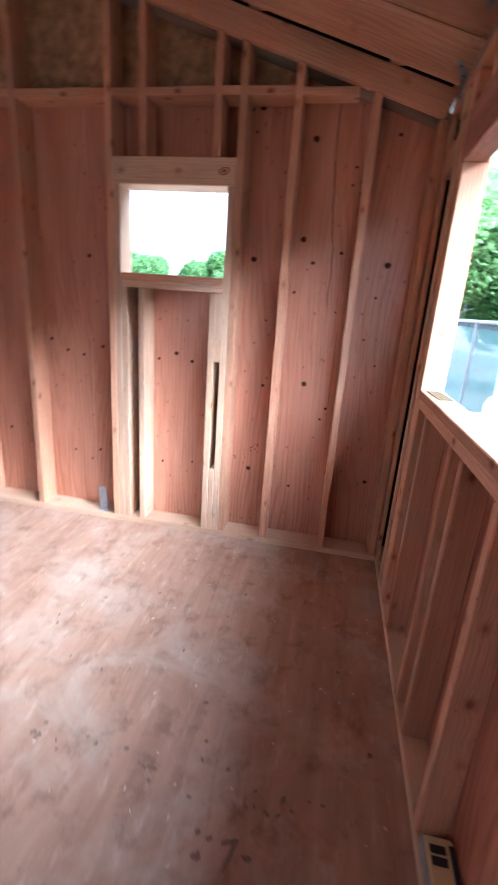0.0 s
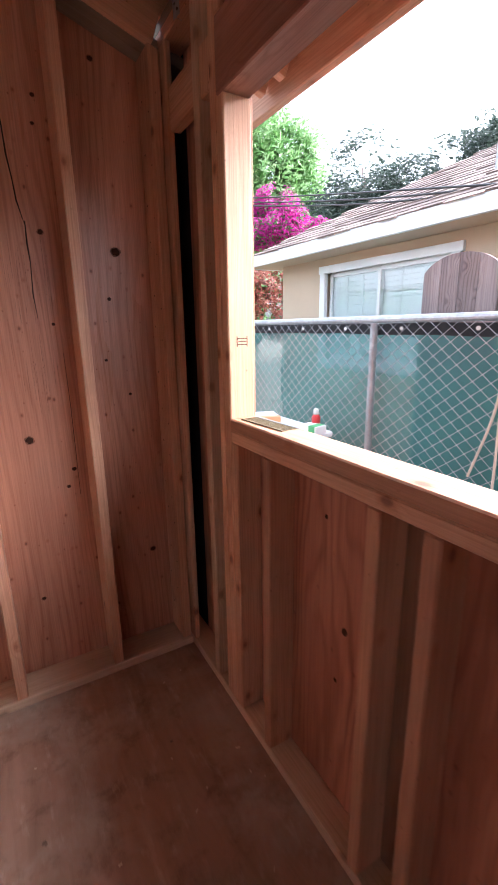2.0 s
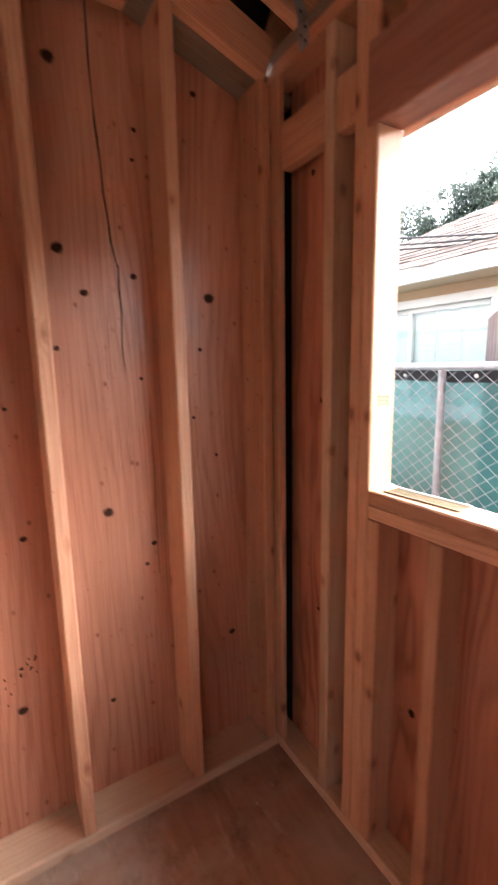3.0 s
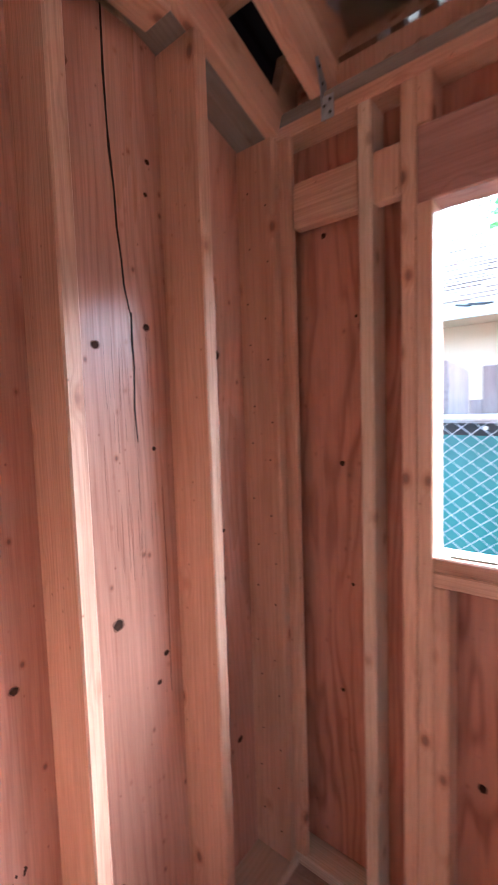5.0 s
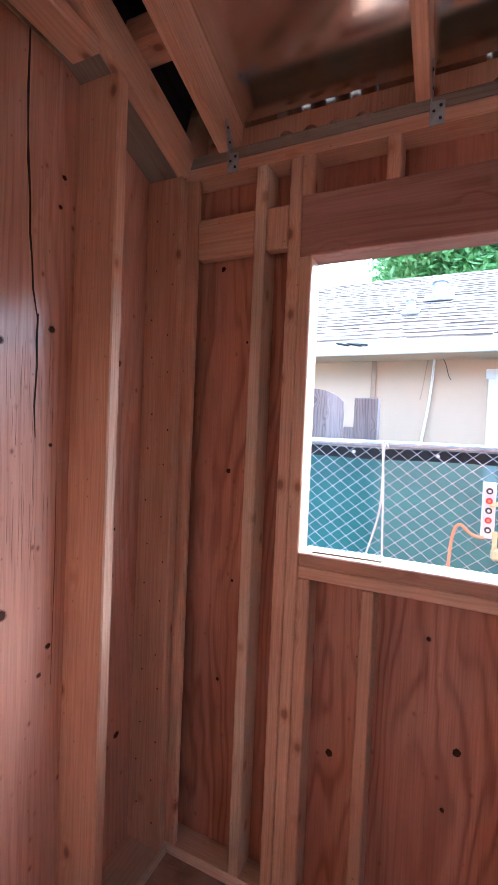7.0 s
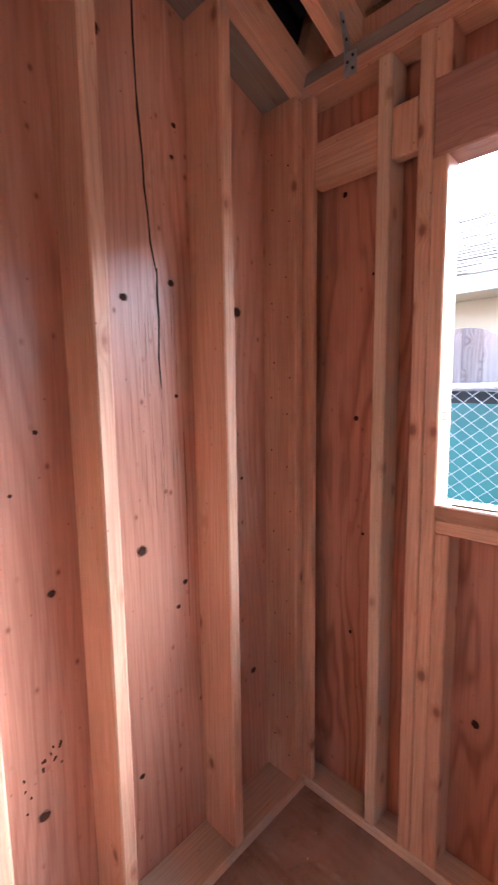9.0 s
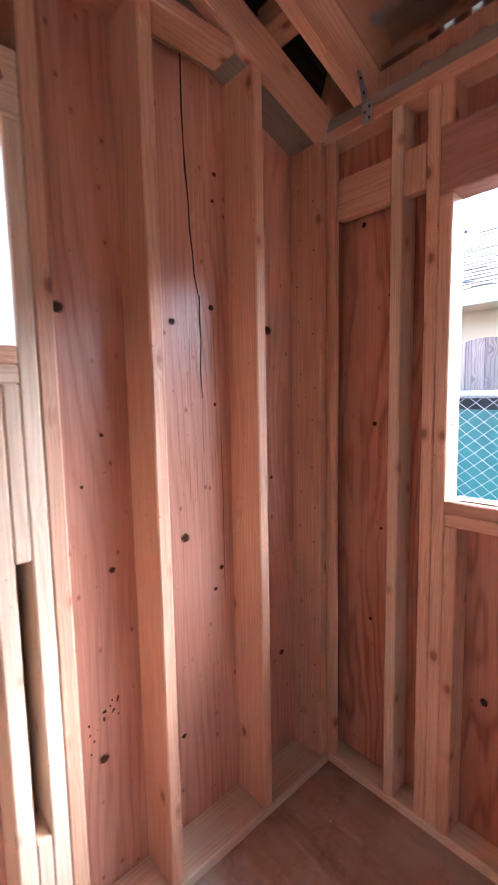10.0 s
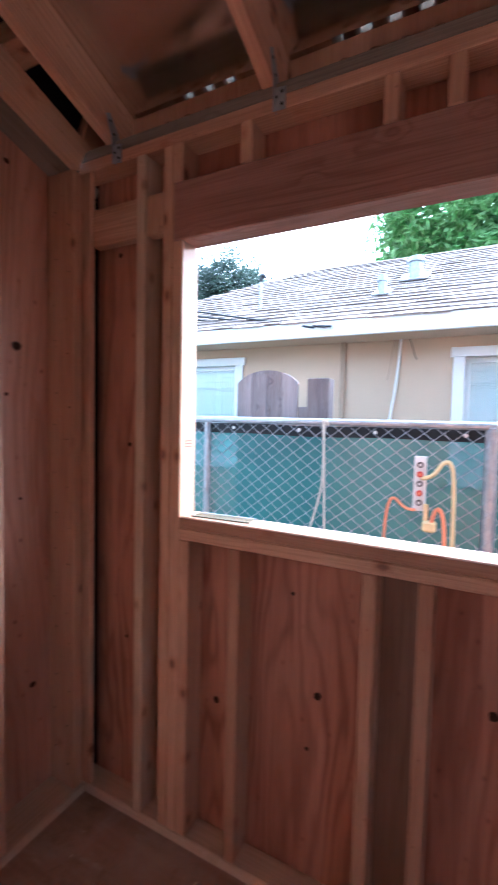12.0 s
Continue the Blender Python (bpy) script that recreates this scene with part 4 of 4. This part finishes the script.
HALO = painted("knot_ring", (0.3, 0.125, 0.07), 0.7, 0, 0.3, 60)
north_knots = [(-0.284, 1.648, 13), (-0.18, 0.959, 8), (-0.231, 0.429, 12), (0.06, 0.993, 13), (0.04, 1.645, 9), (0.184, 1.70, 8), (0.03, 0.348, 7), (0.173, 0.793, 6),
               (0.483, 0.44, 10), (0.43, 1.652, 14), (-0.005, 2.221, 13), (-0.284, 2.354, 12), (-0.022, 1.759, 13), (-0.046, 1.491, 7), (0.392, 1.488, 6), (0.36, 1.266, 5),
               (-0.34, 2.345, 9), (-0.31, 2.25, 6), (-0.325, 0.5, 4), (0.19, 1.40, 5), (0.2, 0.86, 7), (0.4, 2.24, 8), (0.21, 2.1, 6), (0.2, 2.02, 5), (-0.25, 1.2, 4), (0.44, 1.13, 5), (-0.19, 1.33, 5),
               (-0.72, 1.10, 11), (-0.83, 1.06, 8), (-0.62, 1.06, 9), (-0.8, 0.4, 7), (-0.6, 0.42, 6), (-1.27, 1.62, 10), (-1.44, 1.06, 9), (-1.55, 1.12, 10), (-1.33, 1.04, 8), (-1.2, 1.1, 9), (-1.24, 0.42, 8), (-1.42, 0.4, 7), (-1.3, 0.35, 6), (-2.0, 1.2, 9), (-1.9, 0.5, 9)]
for i, (x, z, r) in enumerate(north_knots):
    ellipse("knot_ring", "y", (x + 0.004, NS - 0.0001, z), r / 1000 * 1.35, r / 1000 * 1.2, HALO, north, 0.0005, 0, 16, 0.12, i + 500)
    ellipse("knot", "y", (x + 0.004, NS - 0.0002, z), r / 1000 * 1.05, r / 1000 * 0.95, KNOT, north, 0.0012, 0, 14, 0.15, i)
rnd = random.Random(77)
for i in range(18):
    u = rnd.uniform(-0.05, 0.05)
    ellipse("nail_mark", "y", (-0.222 + u, NS - 0.0002, 0.545 + 0.75 * u + rnd.gauss(0, 0.022)), rnd.uniform(0.002, 0.0035), rnd.uniform(0.003, 0.006), KNOT, north, 0.001, rnd.uniform(-0.5, 0.5), 8, 0.25, 60 + i)
for i, (y, z, r) in enumerate(((2.60, 2.0, 8), (2.163, 0.481, 11), (1.814, 0.606, 11), (1.842, 0.433, 6), (2.55, 1.32, 8), (1.9, 0.9, 6), (2.09, 0.8, 5), (1.36, 0.7, 12), (1.3, 0.25, 11), (0.95, 0.8, 10), (2.35, 1.4, 6), (2.56, 0.6, 6), (2.5, 1.75, 4), (2.52, 0.95, 5))):
    ellipse("knot", "x", (ES - 0.0002, y, z), r / 1000, r / 1000 * 1.05, KNOT, east, 0.0012, 0, 14, 0.15, 100 + i)


def crack(points, widths, parent, y, mat=CRACK, proud=0.0015):
    bm = bmesh.new()
    lo, hi = [], []
    for (x, z), w in zip(points, widths):
        for ring, d in ((lo, 0.0), (hi, -proud)):
            ring.append((bm.verts.new((x - w, y + d, z)), bm.verts.new((x + w, y + d, z))))
    for a, b in zip(range(len(points) - 1), range(1, len(points))):
        bm.faces.new((hi[a][0], hi[a][1], hi[b][1], hi[b][0]))
        bm.faces.new((lo[a][0], hi[a][0], hi[b][0], lo[b][0]))
        bm.faces.new((hi[a][1], lo[a][1], lo[b][1], hi[b][1]))
    return part("crack", bm, mat, parent)


crack([(0.102, 2.39), (0.101, 2.25), (0.104, 2.14), (0.106, 2.09), (0.114, 2.0), (0.116, 1.92), (0.124, 1.85), (0.128, 1.79), (0.143, 1.72)], [0.002, 0.0028, 0.0016, 0.0032, 0.002, 0.0026, 0.0018, 0.0024, 0.0006], north, NS - 0.0002)
crack([(0.145, 1.73), (0.143, 1.66), (0.146, 1.6), (0.141, 1.5), (0.146, 1.42)], [0.0016, 0.0026, 0.0014, 0.002, 0.0006], north, NS - 0.0002)
rnd = random.Random(41)
for i in range(34):
    x, z, reach = 0.125 + rnd.gauss(0, 0.035), rnd.uniform(1.1, 1.62), rnd.uniform(0.02, 0.09)
    wide_ = rnd.uniform(0.0002, 0.00045)
    crack([(x, z + reach), (x + rnd.uniform(-0.001, 0.001), z), (x + rnd.uniform(-0.002, 0.002), z - reach)], [0.0001, wide_, 0.0001], north, NS - 0.0002, CHECK, 0.0003)
crack([(0.215, 1.3), (0.218, 1.1), (0.216, 0.75)], [0.0008, 0.0014, 0.0008], north, NS - 0.0002, CHECK, 0.0003)


# floor smudges, chips of wood
DIRT = painted("dark_smudge", (0.25, 0.16, 0.12), 0.7, 0, 0.4, 40)
rnd = random.Random(9)
for i in range(44):
    if i < 16:
        x, y = rnd.uniform(-0.9, 0.5), rnd.uniform(1.3, 2.4)
    else:
        x = rnd.uniform(-0.62, 0.48)
        y = 1.21 + 0.02 * rnd.gauss(0, 1) + (0.06 if i % 5 == 0 else 0)
    ellipse("smudge", "z", (x, y, 0.0001), rnd.uniform(0.004, 0.012), rnd.uniform(0.004, 0.01), DIRT, floor, 0.0006, rnd.uniform(0, 3), 16, 0.25, 200 + i).matrix_parent_inverse = floor.matrix_world.inverted()
for i, (x, y) in enumerate(((0.019, 1.029), (0.009, 1.085), (0.045, 1.078), (0.156, 1.057), (0.025, 1.035))):
    ellipse("smudge", "z", (x, y, 0.0001), 0.014 if i in (0, 3) else 0.008, 0.009, DIRT, floor, 0.0006, i, 12, 0.4, 240 + i).matrix_parent_inverse = floor.matrix_world.inverted()
for a, b in (((0.085, 1.078), (0.118, 1.088)), ((0.118, 1.088), (0.1, 1.02))):
    d = Vector((b[0] - a[0], b[1] - a[1], 0))
    s_ = part("painted_stroke", box_bm(d.length + 0.012, 0.013, 0.0008), DIRT, floor, "", Matrix.Translation(((a[0] + b[0]) / 2, (a[1] + b[1]) / 2, 0.0006)) @ Matrix.Rotation(math.atan2(d.y, d.x), 4, "Z"))
    s_.matrix_parent_inverse = floor.matrix_world.inverted()
CHIP = painted("wood_chip", (0.72, 0.58, 0.42), 0.7)
bm = bmesh.new()
for i in range(90):
    x, y = rnd.uniform(-1.6, 0.58), rnd.uniform(0.4, 2.6)
    m_ = Matrix.Translation((x, y, 0.0018)) @ Matrix.Rotation(rnd.uniform(0, 3.1), 4, "Z") @ Matrix.Diagonal((rnd.uniform(0.004, 0.016), rnd.uniform(0.002, 0.005), 0.002, 1))
    bmesh.ops.create_cube(bm, size=1, matrix=m_)
tagged(part("wood_chips", bm, CHIP), "pale splinters and sawdust scattered on the floor", "debris", "", "stuff")


# hurricane ties under the rafters
def tie(y0):
    t = holder("rafter_tie", "galvanised steel tie fixing rafter to wall plate", "bracket", group="rafter ties", at=pose(EF - 0.002, y0 - 0.0015, 2.296))
    bm = bmesh.new()
    outline = [(-0.004, -0.03), (0.02, -0.03), (0.03, 0.02), (0.02, 0.07), (-0.02, 0.12), (-0.035, 0.11), (-0.012, 0.05)]
    lo = [bm.verts.new((x, 0.0, z)) for x, z in outline]
    hi = [bm.verts.new((x, -0.002, z)) for x, z in outline]
    bm.faces.new(lo), bm.faces.new(hi[::-1])
    for i in range(len(outline)):
        j = (i + 1) % len(outline)
        bm.faces.new((lo[j], lo[i], hi[i], hi[j]))
    bmesh.ops.recalc_face_normals(bm, faces=bm.faces)
    part("upper_plate", bm, GALV, t)
    bm = box_bm(0.002, 0.036, 0.06, 0.0)
    part("lower_plate", bm, GALV, t, "", pose(-0.0015, -0.016, -0.005, 0, 0, 6))
    for y, z in ((-0.024, 0.012), (-0.008, 0.0), (-0.024, -0.02)):
        part("nail_head", cyl_bm(0.004, 0.003, 8), BLACK, t, "", pose(-0.003, y, z, 0, 90, 0))
    for x, z in ((-0.018, 0.095), (-0.002, 0.06)):
        part("nail_head", cyl_bm(0.004, 0.003, 8), BLACK, t, "", pose(x, -0.003, z, 90, 0, 0))


for y0 in RAFTERS[:4]:
    tie(y0)

BRASS = painted("dull_brass", (0.16, 0.13, 0.07), 0.5, 0.6)
# hold-down plate, vent strip on the sill, small box on the bottom plate
plate = holder("hold_down_plate", "grey galvanised hold-down strap on the stud foot", "bracket")
part("strap", box_bm(0.05, 0.003, 0.17, 0.001), GALV, plate, "", pose(-1.165, 2.715, 0.125, 8, 0, 0))
part("foot", box_bm(0.062, 0.06, 0.004, 0.001), GALV, plate, "", pose(-1.168, 2.72, 0.0405))
strip = holder("mesh_strip", "thin metal mesh vent strip lying on the sill", "vent strip", at=pose(0.655, 2.13, SILL + 0.001, 0, 0, 4))
part("edge", box_bm(0.006, 0.2, 0.003), BRASS, strip, "", pose(-0.027, 0, 0.0015))
part("edge", box_bm(0.006, 0.2, 0.003), GALV, strip, "", pose(0.027, 0, 0.0015))
for k in range(20):
    part("bar", box_bm(0.048, 0.004, 0.002), BRASS, strip, "", pose(0, -0.095 + 0.01 * k, 0.0015))
case = holder("yellow_case", "small yellow and black plastic case on the bottom plate", "case", at=pose(0.648, 1.11, T))
part("shell", box_bm(0.075, 0.14, 0.045, 0.006), YELLOW, case, "", pose(0, 0, 0.0235))
part("clip", box_bm(0.008, 0.12, 0.04, 0.002), GALV, case, "", pose(-0.042, 0, 0.0225))
for k in range(2):
    part("slot", box_bm(0.04, 0.02, 0.004, 0.001), BLACK, case, "", pose(-0.008, 0.035 - 0.027 * k, 0.0478))
part("grip", box_bm(0.014, 0.12, 0.006, 0.002), BLACK, case, "", pose(0.028, -0.01, 0.0485))

for half, mat, lift, seed in ((0.03, HALO, 0.0006, 301), (0.022, FIR, 0.001, 302), (0.014, HALO, 0.0014, 303), (0.006, KNOT, 0.0018, 304)):
    ellipse("knot", "y", (-0.432, NF - 0.0002, 2.035), half, half * 0.6, mat, north, lift, 0.25, 18, 0.1, seed)

for i in range(15):
    for y, off in ((2.70, 0.0), (2.765, 0.05)):
        z = 0.12 + 0.15 * i + off + 0.02 * math.sin(i * 3.7 + y)
        if z < 2.2:
            ellipse("nail_mark", "x", (0.5562, y + 0.02 + 0.008 * math.sin(i * 1.9), z), 0.0028, 0.0032, KNOT, north, 0.001, 0, 8, 0.2, 400 + i)

for k, w in enumerate((0.034, 0.026, 0.034)):
    part("grade_stamp", box_bm(w, 0.0006, 0.003), CHECK, east, "faint printed grade stamp", pose(0.646, WIN1 - 0.0003, 1.33 + 0.009 * k))
for x in (0.629, 0.663):
    part("grade_stamp", box_bm(0.003, 0.0006, 0.03), CHECK, east, "", pose(x, WIN1 - 0.0003, 1.339))
